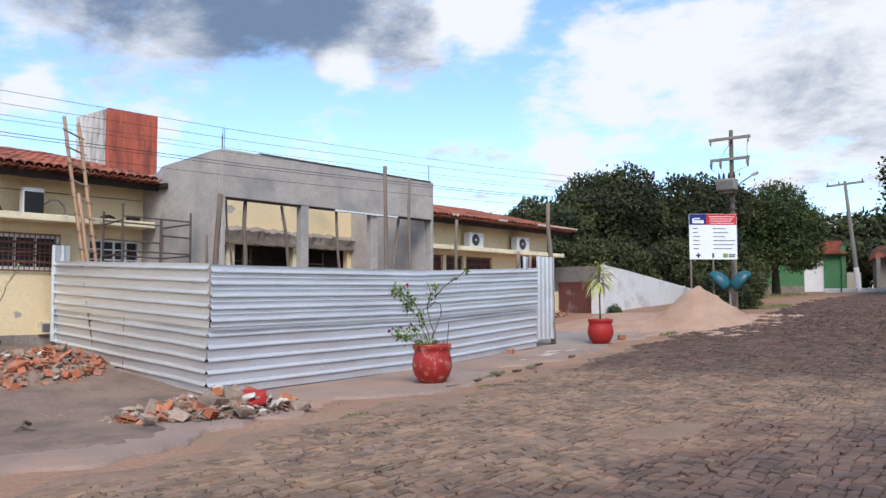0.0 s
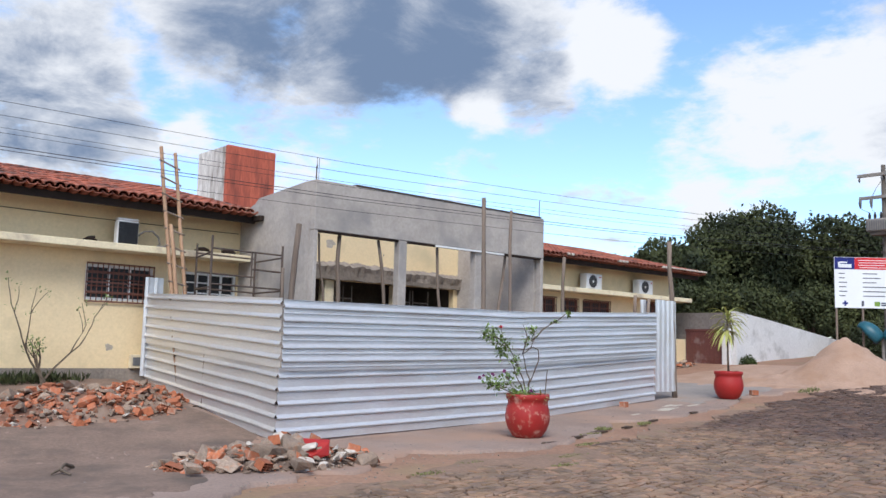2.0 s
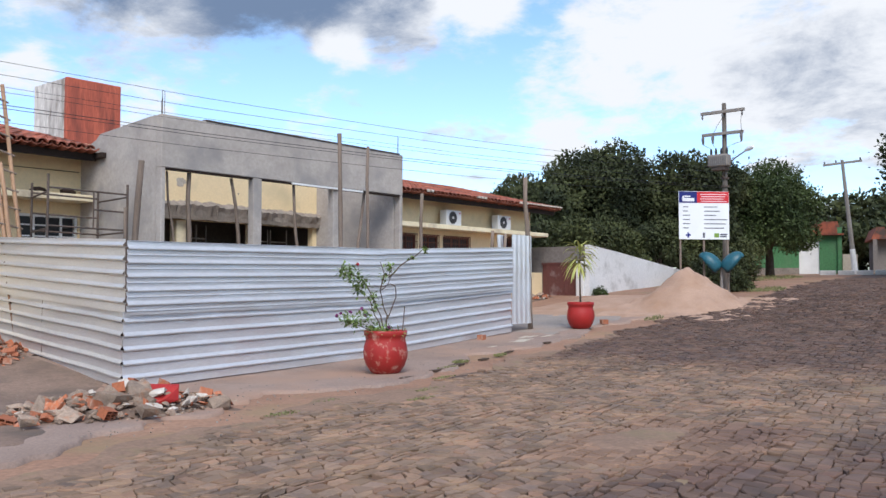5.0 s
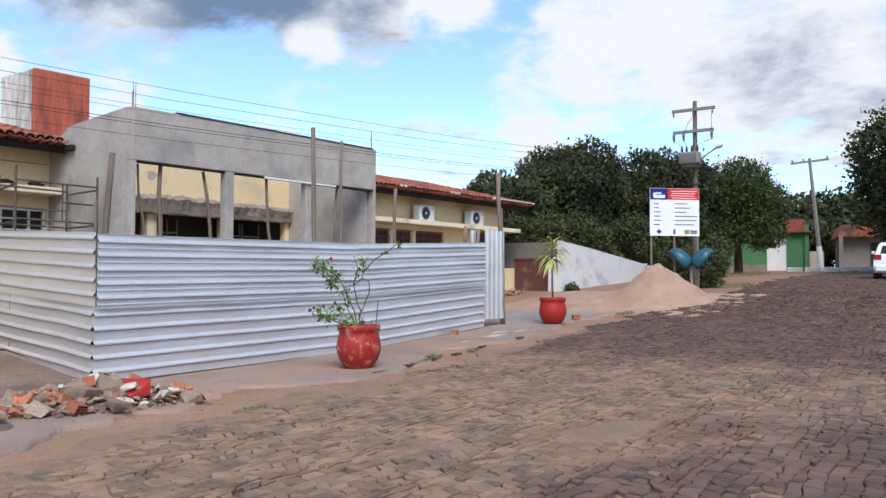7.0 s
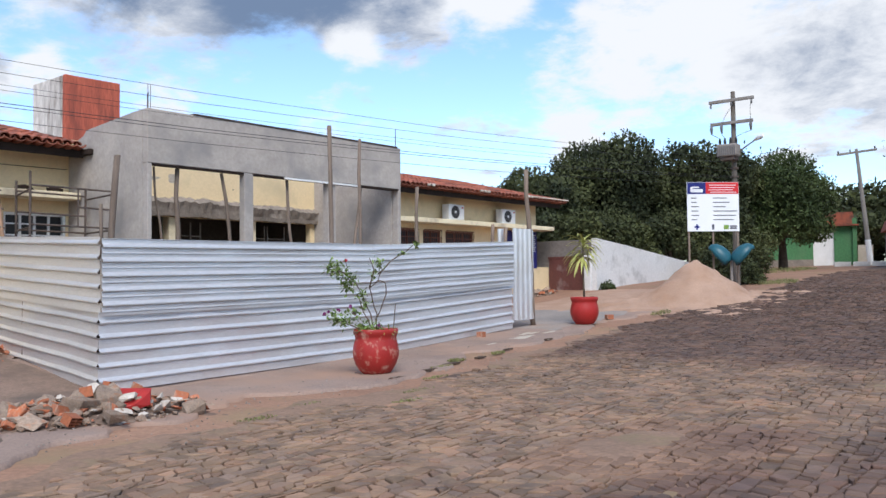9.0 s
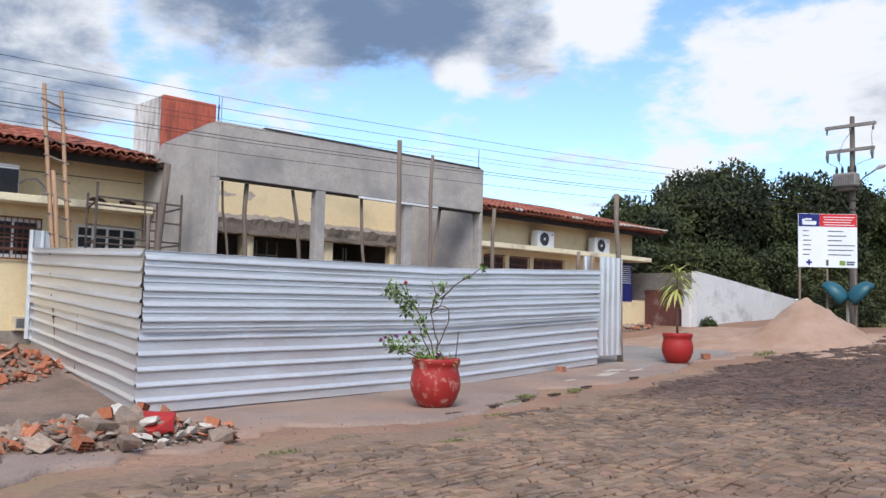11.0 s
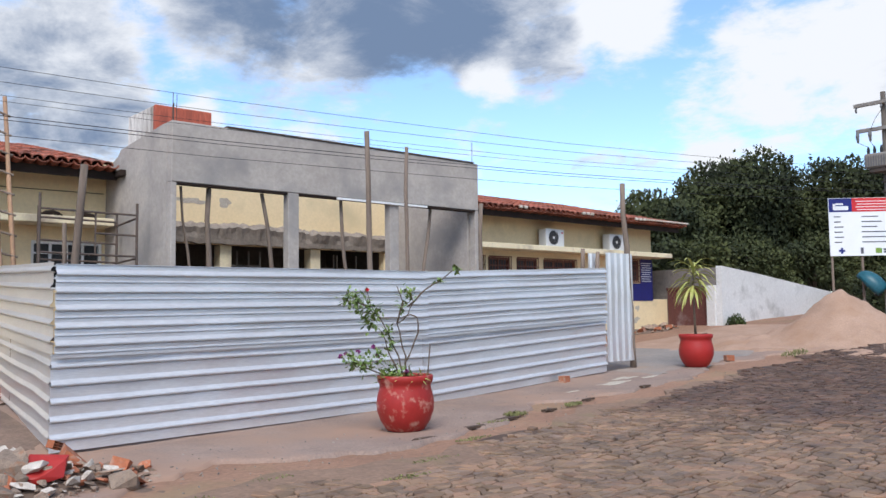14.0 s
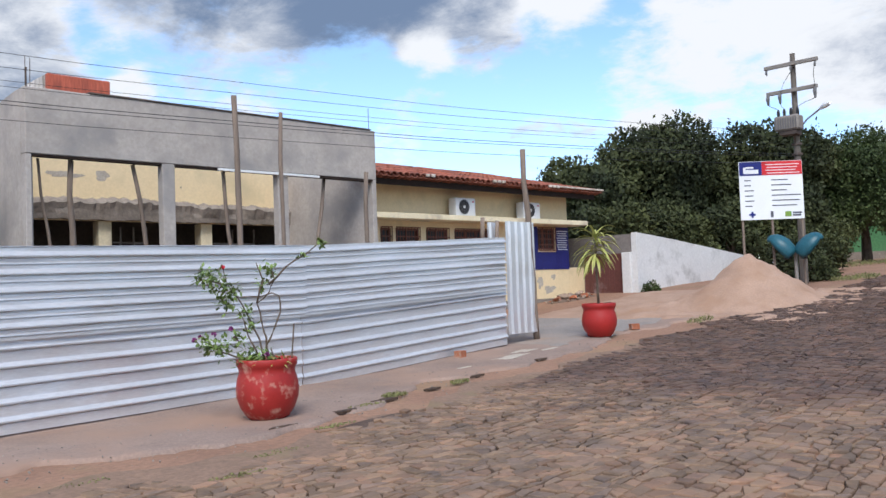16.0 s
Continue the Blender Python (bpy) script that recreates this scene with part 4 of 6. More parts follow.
def rubble(label, cx, cy, rx, ry, top, n, seed, weights, turn, base_mat):
    """A low heap: a mound of dust with lumps lying on it."""
    rnd = random.Random(seed)
    r = thing("rubble_pile", label, "rubble")
    ct, st = math.cos(radians(turn)), math.sin(radians(turn))

    def hump(u, v):
        d = u * u + v * v
        return top * max(0.0, 1 - d) ** 0.8 * (0.75 + 0.5 * noise.noise(Vector((u * 2.3, v * 2.3, seed))))

    verts, faces, g = [], [], 22
    for i in range(g + 1):
        for j in range(g + 1):
            u, v = 2.1 * i / g - 1.05, 2.1 * j / g - 1.05
            x, y = cx + u * rx * ct - v * ry * st, cy + u * rx * st + v * ry * ct
            verts.append((x, y, height(x, y) + hump(u, v) - 0.03 + 0.03 * noise.noise(Vector((x * 4, y * 4, 2)))))
    for i in range(g):
        for j in range(g):
            a = i * (g + 1) + j
            faces.append((a, a + g + 1, a + g + 2, a + 1))
    ob = new("dust_mound", soup("dust_mound", verts, faces, base_mat))
    ob.parent = r
    for k in range(n):
        a, d = rnd.uniform(0, 2 * math.pi), rnd.uniform(0, 1) ** 0.6 * 1.05
        u, v = d * math.cos(a), d * math.sin(a)
        x, y = cx + u * rx * ct - v * ry * st, cy + u * rx * st + v * ry * ct
        kind = rnd.choices(("mortar_lump", "brick_shard", "plaster_lump"), weights)[0]
        s = (0.022 + 0.11 * rnd.random() ** 1.7) * (2.2 if rnd.random() < 0.09 else 1) * (1.4 if d < 0.6 else 1)
        m = pose(x, y, height(x, y) + hump(u, v) + s * 0.12, rnd.uniform(-35, 35), rnd.uniform(-35, 35), rnd.uniform(0, 360)) @ Matrix.Scale(s, 4)
        if kind == "brick_shard" and rnd.random() < 0.05:
            piece("hollow_brick", HOLLOW, r, m @ Matrix.Scale(rnd.uniform(0.8, 1.15) / max(s, 0.01), 4))
        else:
            piece(kind, rnd.choice(CHUNKS[kind]), r, m)
    return r, hump


near, hump = rubble("heap of broken grey mortar and orange brick by the fence", 7.45, 10.72, 1.5, 0.8, 0.26, 900, 5, (0.66, 0.21, 0.13), -12, DUST)
far, _ = rubble("long heap of broken orange bricks and mortar by the wall", 7.0, 16.0, 2.15, 1.35, 0.42, 1000, 9, (0.36, 0.53, 0.11), 25, REDDUST)
rubble("small scatter of broken stones at the wall foot", 29.2, 18.75, 1.1, 0.5, 0.12, 110, 13, (0.6, 0.25, 0.15), 0, DUST)
for x, y, z, rx, ry, rz, s in ((6.95, 10.05, 0.2, 25, 10, 20, 1.0), (7.35, 10.5, 0.42, -10, 15, 60, 1.1), (8.62, 10.5, 0.22, 20, -15, 140, 1.0), (8.42, 11.95, 0.28, 5, 20, 30, 0.8)):
    piece("hollow_brick", HOLLOW, near, pose(x, y, height(x, y) + z - 0.08, rx, ry, rz) @ Matrix.Scale(s * 0.92, 4))
big = chunk_mesh("red_painted_lump", POTRED2, 77, 1, 0.85, 0.3, 26)
piece("red_painted_lump", big, near, pose(7.82, 10.28, height(7.82, 10.28) + 0.22, 38, 0, -35) @ Matrix.Scale(0.40, 4))
for kind, x, y, s, k in (("mortar_lump", 7.25, 10.45, 0.36, 0), ("plaster_lump", 7.62, 10.2, 0.24, 2), ("plaster_lump", 8.2, 10.2, 0.3, 3), ("mortar_lump", 7.35, 9.85, 0.27, 0), ("plaster_lump", 8.05, 10.08, 0.22, 3), ("mortar_lump", 6.6, 10.5, 0.3, 2), ("mortar_lump", 6.1, 10.2, 0.24, 0)):
    piece(kind, CHUNKS[kind][k], near, pose(x, y, height(x, y) + 0.12 + (0.1 if k == 0 and s > 0.3 else 0), 8, -6, 50 * k + s * 300) @ Matrix.Scale(s, 4))


def loose(name, label, category, me, m):
    tagged(piece(name, me, None, m), label, category)


loose("loose_brick", "single orange hollow brick lying against the fence foot", "brick", HOLLOW, pose(17.89, 12.77, height(17.89, 12.77) + 0.08, 0, 0, 190))
loose("loose_brick", "single orange hollow brick lying on the pavement beside the pot", "brick", HOLLOW, pose(22.75, 12.2, height(22.75, 12.2) + 0.09, 0, 0, 150))


def twig():
    bm = bmesh.new()
    z = height(5.1, 11.3) + 0.05
    tube(bm, [(5.25, 11.65, z), (5.1, 11.5, z + 0.06), (4.98, 11.3, z + 0.03), (5.02, 11.05, z)], [0.025, 0.022, 0.02, 0.01], 6)
    tube(bm, [(4.98, 11.3, z + 0.03), (4.85, 11.2, z), ], [0.018, 0.01], 6)
    tagged(part("dry_branch", bm, STEM), "forked dry branch lying on the pavement", "branch")


twig()


# ---- potted plants ----
POT = [(0.21, 0.0), (0.255, 0.03), (0.33, 0.14), (0.375, 0.27), (0.383, 0.37), (0.365, 0.49), (0.343, 0.56), (0.34, 0.60), (0.352, 0.635), (0.37, 0.66), (0.372, 0.72), (0.362, 0.735), (0.34, 0.73), (0.325, 0.68), (0.30, 0.66), (0.02, 0.655)]


def pot(mat, label, at, s):
    p = thing("plant_pot", label, "pot", "red pots", at=at)
    part("body", lathe(bmesh.new(), [(r * s, z * s) for r, z in POT], 36), mat, p, smooth=True)
    bm = lathe(bmesh.new(), [(0.26 * s, 0.660 * s), (0.315 * s, 0.665 * s), (0.30 * s, 0.69 * s), (0.1 * s, 0.70 * s)], 20)
    part("soil", bm, SOIL, p)
    return p


def leaf(verts, faces, c, d, up, length, width):
    """A leaf folded along its rib."""
    side = d.cross(up)
    side = side.normalized() if side.length > 1e-4 else Vector((1, 0, 0))
    up = side.cross(d)
    b = len(verts)
    verts += [c, c + d * length * 0.45 + side * width - up * width * 0.25, c + d * length + up * -0.1 * length, c + d * length * 0.45 - side * width - up * width * 0.25, c + d * length * 0.5 + up * width * 0.1]
    faces += [(b, b + 1, b + 4), (b + 1, b + 2, b + 4), (b + 4, b + 2, b + 3), (b, b + 4, b + 3)]


def unit(rnd):
    while True:
        v = Vector((rnd.uniform(-1, 1), rnd.uniform(-1, 1), rnd.uniform(-1, 1)))
        if 0.05 < v.length < 1:
            return v.normalized()


P1 = Vector((12.50, 10.82, height(12.50, 10.82) + 0.022))
pot(POTRED, "round red clay pot with scuffed pale patches", tuple(P1), 1.0)
RIGHT = Vector((0.85, -0.53, 0))
TOWARD = Vector((-0.53, -0.85, 0))


def rose():
    b = thing("rose_bush", "straggly flowering shrub with crooked stems growing in the pot", "shrub", at=tuple(P1 + Vector((0, 0, 0.69))))
    rnd = random.Random(12)

    def at(r, z, t=0.0):
        return RIGHT * r + TOWARD * t + Vector((0, 0, z))

    stems = [[at(-.02, 0), at(-.08, .28), at(-.2, .55), at(-.36, .85), at(-.45, .98)], [at(.02, 0), at(.0, .3, .1), at(-.05, .5), at(-.1, .72), at(.05, .85), at(.12, 1.0), at(.09, 1.15)],
             [at(.05, 0), at(.0, .2), at(.1, .4), at(.18, .6), at(.17, .8), at(.08, .84), at(-.05, .8), at(-.3, .8), at(-.6, .9)], [at(-.04, 0), at(-.15, .2, .1), at(-.24, .42), at(-.3, .6)],
             [at(-.1, 0.02), at(-.35, .08, .12), at(-.55, .16, .1), at(-.72, .28, .08)], [at(.05, .95), at(.25, 1.15), at(.5, 1.3), at(.72, 1.48)], [at(.12, 0.0), at(.05, .16)], [at(-.45, .95), at(-.65, 1.02), at(-.82, 1.05)], [at(-.1, .72), at(-.02, 1.0), at(-.1, 1.22)]]
    for k, s in enumerate(stems):
        pts = []
        for p, q in zip(s, s[1:]):
            pts += [p, p.lerp(q, 0.5) + unit(rnd) * 0.012]
        pts.append(s[-1])
        part("stem", tube(bmesh.new(), pts, [0.014 - 0.009 * i / len(pts) for i in range(len(pts))], 6), STEM, b, smooth=True)
    part("cut_stem", tube(bmesh.new(), [at(.3, 0), at(.34, .45)], 0.01, 6), STEM, b)
    verts, faces = [], []
    for c, r, n in ((at(-.62, 1.0), .16, 60), (at(-.75, 1.08), .1, 30), (at(-.42, .85), .14, 50), (at(-.48, .72), .1, 26), (at(-.25, .62), .1, 26), (at(-.18, .45), .09, 18), (at(.05, 1.12), .12, 26), (at(-.05, .95), .09, 12), (at(.7, 1.45), .07, 14), (at(.47, 1.28), .06, 8),
                    (at(-.55, .2, .1), .13, 55), (at(-.72, .26, .08), .1, 30), (at(-.35, .3), .1, 24), (at(-.2, .06), .13, 60), (at(-.28, .02, .12), .1, 40), (at(0, .05, .1), .12, 40)):
        for _ in range(int(n * 1.5)):
            d = unit(rnd)
            leaf(verts, faces, c + unit(rnd) * r * rnd.random() ** 0.5 * Vector((1, 1, 0.7)).length / 1.4, d, Vector((0, 0, 1)), rnd.uniform(0.06, 0.10), rnd.uniform(0.019, 0.03))
    o = new("leaves", soup("leaves", verts, faces, LEAF))
    o.parent = b
    verts, faces = [], []
    for k in range(46):
        a = rnd.uniform(0, 6.28)
        c = at(rnd.uniform(-.2, .3), .02, rnd.uniform(.0, .28))
        d = (at(rnd.uniform(-.5, .6), rnd.uniform(-.35, .5), rnd.uniform(.2, 1))).normalized()
        leaf(verts, faces, c, d, Vector((0, 0, 1)), rnd.uniform(.1, .2), .014)
    o = new("spilling_leaves", soup("spilling_leaves", verts, faces, PALM))
    o.parent = b
    for name, mat, spots in (("red_flower", PETAL, [at(-.5, 1.17)]), ("purple_flower", PURPLE, [at(-.78, .33), at(-.62, .36), at(-.42, .42), at(-.36, .3), at(-.85, .3), at(.0, .1, .2)])):
        for c in spots:
            verts, faces = [], []
            for k in range(14):
                d = (unit(rnd) + Vector((0, 0, 0.5))).normalized()
                leaf(verts, faces, c, d, unit(rnd), 0.04, 0.02)
            o = new(name, soup(name, verts, faces, mat))
            o.parent = b
    o = part("flower_stalk", tube(bmesh.new(), [at(-.45, .98), at(-.5, 1.17)], 0.005, 5), STEM, b)


rose()
P2 = Vector((21.35, 12.12, height(21.35, 12.12) + 0.022))
pot(POTRED2, "round glossy red clay pot on the pavement", tuple(P2), 0.94)


def dracaena():
    b = thing("dracaena", "slender palm-like plant with drooping strap leaves in the pot", "plant", at=tuple(P2 + Vector((0, 0, 0.64))))
    part("trunk", tube(bmesh.new(), [(0, 0, 0), (-.02, 0, .4), (-.01, .01, .8), (-.03, 0, 1.35)], [.03, .025, .022, .025], 8), STEM, b, smooth=True)
    part("low_shrub", tube(bmesh.new(), [(.02, 0, 0), (.15, -.05, .05), (.3, -.1, .06)], .008, 5), STEM, b)
    rnd = random.Random(31)
    for k in range(58):
        verts, faces = [], []
        a, lift, ln = k * 2.4, rnd.uniform(-0.25, 1.1), rnd.uniform(0.45, 0.75)
        d = Vector((math.cos(a) * math.cos(lift), math.sin(a) * math.cos(lift), math.sin(lift)))
        p = Vector((-.03, 0, .98 + 0.42 * (lift + 0.25) / 1.35))
        side = Vector((-math.sin(a), math.cos(a), 0))
        row = []
        for i in range(7):
            w = 0.026 * math.sin(math.pi * (0.12 + 0.88 * i / 6)) + 0.002
            row.append((p - side * w, p + Vector((0, 0, -w * 0.5)), p + side * w))
            p = p + d * ln / 6
            d = (d + Vector((0, 0, -0.36))).normalized()
        for r in row:
            verts += r
        for i in range(6):
            for j in (0, 1):
                faces.append((3 * i + j, 3 * i + j + 1, 3 * i + j + 4, 3 * i + j + 3))
        o = new("strap_leaf", soup("strap_leaf", verts, faces, PALM))
        o.parent = b


dracaena()


def bare_shrub():
    b = thing("bare_shrub", "thin nearly leafless shrub against the yellow wall", "shrub", at=pose(7.0, 18.55, height(7.0, 18.55)) @ Matrix.Scale(1.1, 4))
    rnd = random.Random(17)
    verts, faces = [], []

    def grow(p, d, ln, r, level):
        pts = [p]
        for _ in range(4):
            d = (d + unit(rnd) * 0.22 + Vector((0, 0, 0.08))).normalized()
            p = p + d * ln / 4
            pts.append(p)
        part("branch", tube(bmesh.new(), pts, [r * (1 - 0.12 * i) for i in range(5)], 5), STEM, b)
        if level < 3:
            for _ in range(3 if level == 0 else 2):
                grow(p if rnd.random() < 0.6 else pts[3], (d + Vector((rnd.uniform(-.8, .8), rnd.uniform(-.3, .3), rnd.uniform(-.1, .5)))).normalized(), ln * 0.72, r * 0.6, level + 1)
        if level >= 2:
            for _ in range(5):
                leaf(verts, faces, p + unit(rnd) * 0.08, unit(rnd), Vector((0, 0, 1)), 0.06, 0.02)

    grow(Vector((0, 0, 0)), Vector((-.1, 0, 1)), 0.35, 0.04, 0)
    grow(Vector((0.02, 0, 0.1)), Vector((-.7, 0, 1)).normalized(), 0.9, 0.025, 1)
    grow(Vector((0.02, 0, 0.15)), Vector((.55, 0, 1)).normalized(), 0.8, 0.022, 1)
    o = new("sparse_leaves", soup("sparse_leaves", verts, faces, LEAF))
    o.parent = b


bare_shrub()


def weeds(name, label, spots, blade, mat, seed):
    rnd = random.Random(seed)
    verts, faces = [], []
    for x, y, rx, ry, n, h in spots:
        for _ in range(n):
            a, r = rnd.uniform(0, 6.28), math.sqrt(rnd.random())
            px, py = x + rx * r * math.cos(a), y + ry * r * math.sin(a)
            d = (Vector((rnd.uniform(-.7, .7), rnd.uniform(-.7, .7), 1))).normalized()
            leaf(verts, faces, Vector((px, py, height(px, py) + rnd.uniform(0, h * 0.4))), d, unit(rnd), rnd.uniform(0.4, 1) * h, blade)
    return tagged(new(name, soup(name, verts, faces, mat)), label, "weeds", kind="stuff")


weeds("wall_weeds", "dark low weeds growing along the wall foot", [(5.0, 18.9, 2.4, 0.35, 900, 0.28), (7.2, 19.0, 0.8, 0.25, 260, 0.22)], 0.022, MANGO, 2)
weeds("road_grass", "thin grass tufts at the road edge and between stones", [(14.5, 10.75, 0.22, 0.12, 260, 0.06), (13.75, 10.45, 0.3, 0.08, 160, 0.04), (11.4, 8.9, 0.35, 0.08, 160, 0.035), (9.6, 9.2, 0.25, 0.08, 120, 0.035), (12.6, 9.6, 0.3, 0.08, 120, 0.03), (24.2, 11.4, 0.5, 0.2, 140, 0.12), (33.5, 11.4, 1.2, 0.6, 500, 0.14), (8.6, 8.9, 0.3, 0.1, 120, 0.03), (43, 15.5, 7, 1.6, 1800, 0.16), (15.8, 10.75, 0.18, 0.1, 200, 0.06), (10.6, 8.4, 0.3, 0.08, 120, 0.03)], 0.012, GRASSM, 3)


# ---- flaked patches, spills and crumbs ----
def patch(name, label, centre, w, h, mat, seed, upright=True, lift=0.004):
    """A thin irregular scab lying on a wall or on the ground."""
    rnd = random.Random(seed)
    bm = bmesh.new()
    ring = []
    for k in range(26):
        a = 2 * math.pi * k / 26
        r = 0.5 * (0.72 + 0.55 * noise.noise(Vector((math.cos(a) * 1.6, math.sin(a) * 1.6, seed * 1.37))) + rnd.uniform(-0.07, 0.07))
        u, v = r * w * math.cos(a), r * h * math.sin(a)
        if upright:
            ring.append((centre[0] + u, centre[1] - lift, centre[2] + v))
        else:
            x, y = centre[0] + u, centre[1] + v
            ring.append((x, y, height(x, y) + 0.025 + lift))
    top = [bm.verts.new(p) for p in ring]
    low = [bm.verts.new((p[0], p[1] + (lift - 0.001 if upright else 0), p[2] - (0 if upright else 0.03))) for p in ring]
    bm.faces.new(top)
    for k in range(26):
        j = (k + 1) % 26
        bm.faces.new((low[k], low[j], top[j], top[k]))
    bmesh.ops.recalc_face_normals(bm, faces=bm.faces)
    return tagged(part(name, bm, mat), label, "stain", kind="structure")


for k, (x, z, w, h, mat) in enumerate(((13.35, 4.28, 0.95, 0.20, FLAKE), (14.2, 4.30, 0.5, 0.26, FLAKE), (15.95, 4.15, 0.05, 0.06, RAWCON), (8.55, 1.5, 0.26, 0.16, FLAKE), (28.5, 1.75, 0.4, 0.5, FLAKE), (28.95, 1.5, 0.7, 0.4, FLAKE), (29.2, 1.9, 0.3, 0.25, FLAKE))):
    patch("flaked_patch", "grey patch where plaster has flaked off", (x, WALL_Y, z), w, h, mat, 3 + k)
for k, (x, y, w, h) in enumerate(((18.4, 11.95, 1.3, 0.35), (19.1, 12.3, 0.8, 0.35), (17.0, 11.8, 0.4, 0.14), (19.5, 12.0, 0.6, 0.2))):
    patch("plaster_spill", "white splash of dried plaster on the pavement", (x, y), w, h, FLAKE, 20 + k, False, 0.006)
# Flat dark patches stand in for shadowed pits along the ragged pavement edge.
for k, (x, y, w, h) in enumerate(((13.3, 10.35, 0.5, 0.16), (14.2, 10.6, 0.55, 0.2), (15.2, 10.72, 0.35, 0.13), (16.4, 10.95, 0.4, 0.12), (12.2, 10.1, 0.45, 0.12), (18.3, 11.25, 0.4, 0.14))):
    patch("broken_edge", "dark patch painting the shade of a pit in the broken pavement edge", (x, y), w, h, SOIL, 41 + k, False, 0.003)
patch("damp_patch", "dark grey irregular patch on the concrete", (24.3, 14.6), 2.4, 0.5, GREYWALL, 31, False)


def crack():
    bm = bmesh.new()
    rnd = random.Random(6)
    pts = [(5.93 - 0.68 * k / 14 + rnd.uniform(-.05, .05), 12.6 - 3.3 * k / 14) for k in range(15)]
    rows = [[bm.verts.new((x + o, y, height(x, y) + 0.029)) for o in (-0.004 - rnd.uniform(0, .008), 0.004 + rnd.uniform(0, .008))] for x, y in pts]
    for a, b in zip(rows, rows[1:]):
        bm.faces.new((a[0], b[0], b[1], a[1]))
    bmesh.ops.solidify(bm, geom=bm.faces[:], thickness=0.01)
    tagged(part("pavement_joint", bm, SOIL), "soil-filled crack across the concrete", "crack", kind="structure")


crack()


def crumbs():
    rnd = random.Random(55)
    V, F = [], []
    me = CHUNKS["mortar_lump"][0]
    vs, fs = [v.co.copy() for v in me.vertices], [tuple(p.vertices) for p in me.polygons]
    for _ in range(700):
        if rnd.random() < 0.45:
            x, y = rnd.gauss(7.2, 1.3), rnd.gauss(11.6, 1.5)
        else:
            x, y = rnd.uniform(6, 21), 0
            y = float(road_edge(x)) + rnd.uniform(0.1, 2.2)
        if 8.3 < x < 19.5 and y > 12.2:
            continue
        s = rnd.uniform(0.008, 0.03)
        m = pose(x, y, height(x, y) + 0.022 + s * 0.2, rnd.uniform(0, 60), rnd.uniform(0, 60), rnd.uniform(0, 360)) @ Matrix.Scale(s, 4)
        b = len(V)
        V.extend(m @ v for v in vs)
        F.extend(tuple(b + i for i in f) for f in fs)
    tagged(new("crumbs", soup("crumbs", V, F, RAWCON)), "small scattered crumbs of mortar and gravel", "gravel", kind="stuff")


crumbs()
tagged(part("wall_cable", tube(bmesh.new(), [(x, WALL_Y - 0.02, 4.32 - 0.05 * math.sin((x - 2) * 0.33) - 0.01 * (x - 6)) for x in np.linspace(0.5, 11.5, 24)], 0.008, 5), WIRE), "thin dark cable sagging along the wall", "cable")


# ---- sand, boundary wall, gate ----
def sand_heap():
    verts, faces = [], []
    cx, cy, R = 27.75, 11.95, 3.6
    g = 80
    for i in range(g + 1):
        for j in range(g + 1):
            u, v = 2 * i / g - 1, 2 * j / g - 1
            x, y = cx + u * R - 0.3, cy + v * R + 0.6
            d = math.hypot((x - cx) / 2.15, (y - cy) / 1.75)
            tail = math.exp(-(((x - cx + 1.7) / 1.3) ** 2 + ((y - cy - 1.6) / 1.2) ** 2)) * 0.2
            h = 1.28 * max(0.0, 1 - d) ** 1.12 * (1 + 0.10 * noise.noise(Vector((x * 1.6, y * 1.6, 4)))) + tail
            h -= 0.35 * max(0.0, 0.07 - d)
            edge = max(abs(u), abs(v))
            verts.append((x, y, height(x, y) - 0.05 * smoothstep(0.85, 1, edge) - 0.005 + h + 0.075 * noise.noise(Vector((x * 2.6, y * 2.6, 1))) + 0.04 * noise.noise(Vector((x * 6, y * 6, 3)))))
    for i in range(g):
        for j in range(g):
            a = i * (g + 1) + j
            faces.append((a, a + g + 1, a + g + 2, a + 1))
    me = soup("sand_heap", verts, faces, SAND)
    for p in me.polygons:
        p.use_smooth = True
    tagged(new("sand_heap", me), "heap of pale orange building sand at the roadside", "sand", kind="stuff")


sand_heap()
sheet("sandy_ground", np.arange(24.0, 31.2, 0.35), strip(lambda x: 13.6 - (x - 24) * 0.25 + 0.3 * math.sin(x * 1.7), lambda x: 17.0 + 0.1 * math.sin(3 * x), 14), lambda x, y: 0.04 if 24.4 < x < 30.9 and 13.8 - (x - 24) * 0.25 + 0.3 * math.sin(x * 1.7) < y < 16.9 else -0.03, SAND, "spilled building sand spread over the ground", "sand")


def prism(bm, pts, y0, y1):
    f0 = [bm.verts.new((x, y0, z)) for x, z in pts]
    f1 = [bm.verts.new((x, y1, z)) for x, z in pts]
    bm.faces.new(f0), bm.faces.new(f1[::-1])
    for k in range(len(pts)):
        j = (k + 1) % len(pts)
        bm.faces.new((f0[j], f0[k], f1[k], f1[j]))
    bmesh.ops.recalc_face_normals(bm, faces=bm.faces)
    return bm


tagged(part("wall_boundary", prism(bmesh.new(), [(30.8, 0.8), (42.0, 1.4), (42.0, 2.2), (40.0, 2.32), (33.0, 3.06), (30.8, 3.26)], 17.2, 17.4), WALLWHITE), "whitewashed boundary wall with sloping stained top", "wall", kind="structure")
tagged(part("wall_grey", boxes((30.9, 31.1, 17.4, 21.0, 0.8, 3.22)), GREYWALL), "grey bare cement wall behind the gate", "wall", kind="structure")
tagged(part("wall_low", boxes((30.05, 30.95, WALL_Y, WALL_Y + 0.2, 0.5, 2.2), bevel=0.01), PLASTER), "low cream plastered wall at the building corner", "wall", kind="structure")
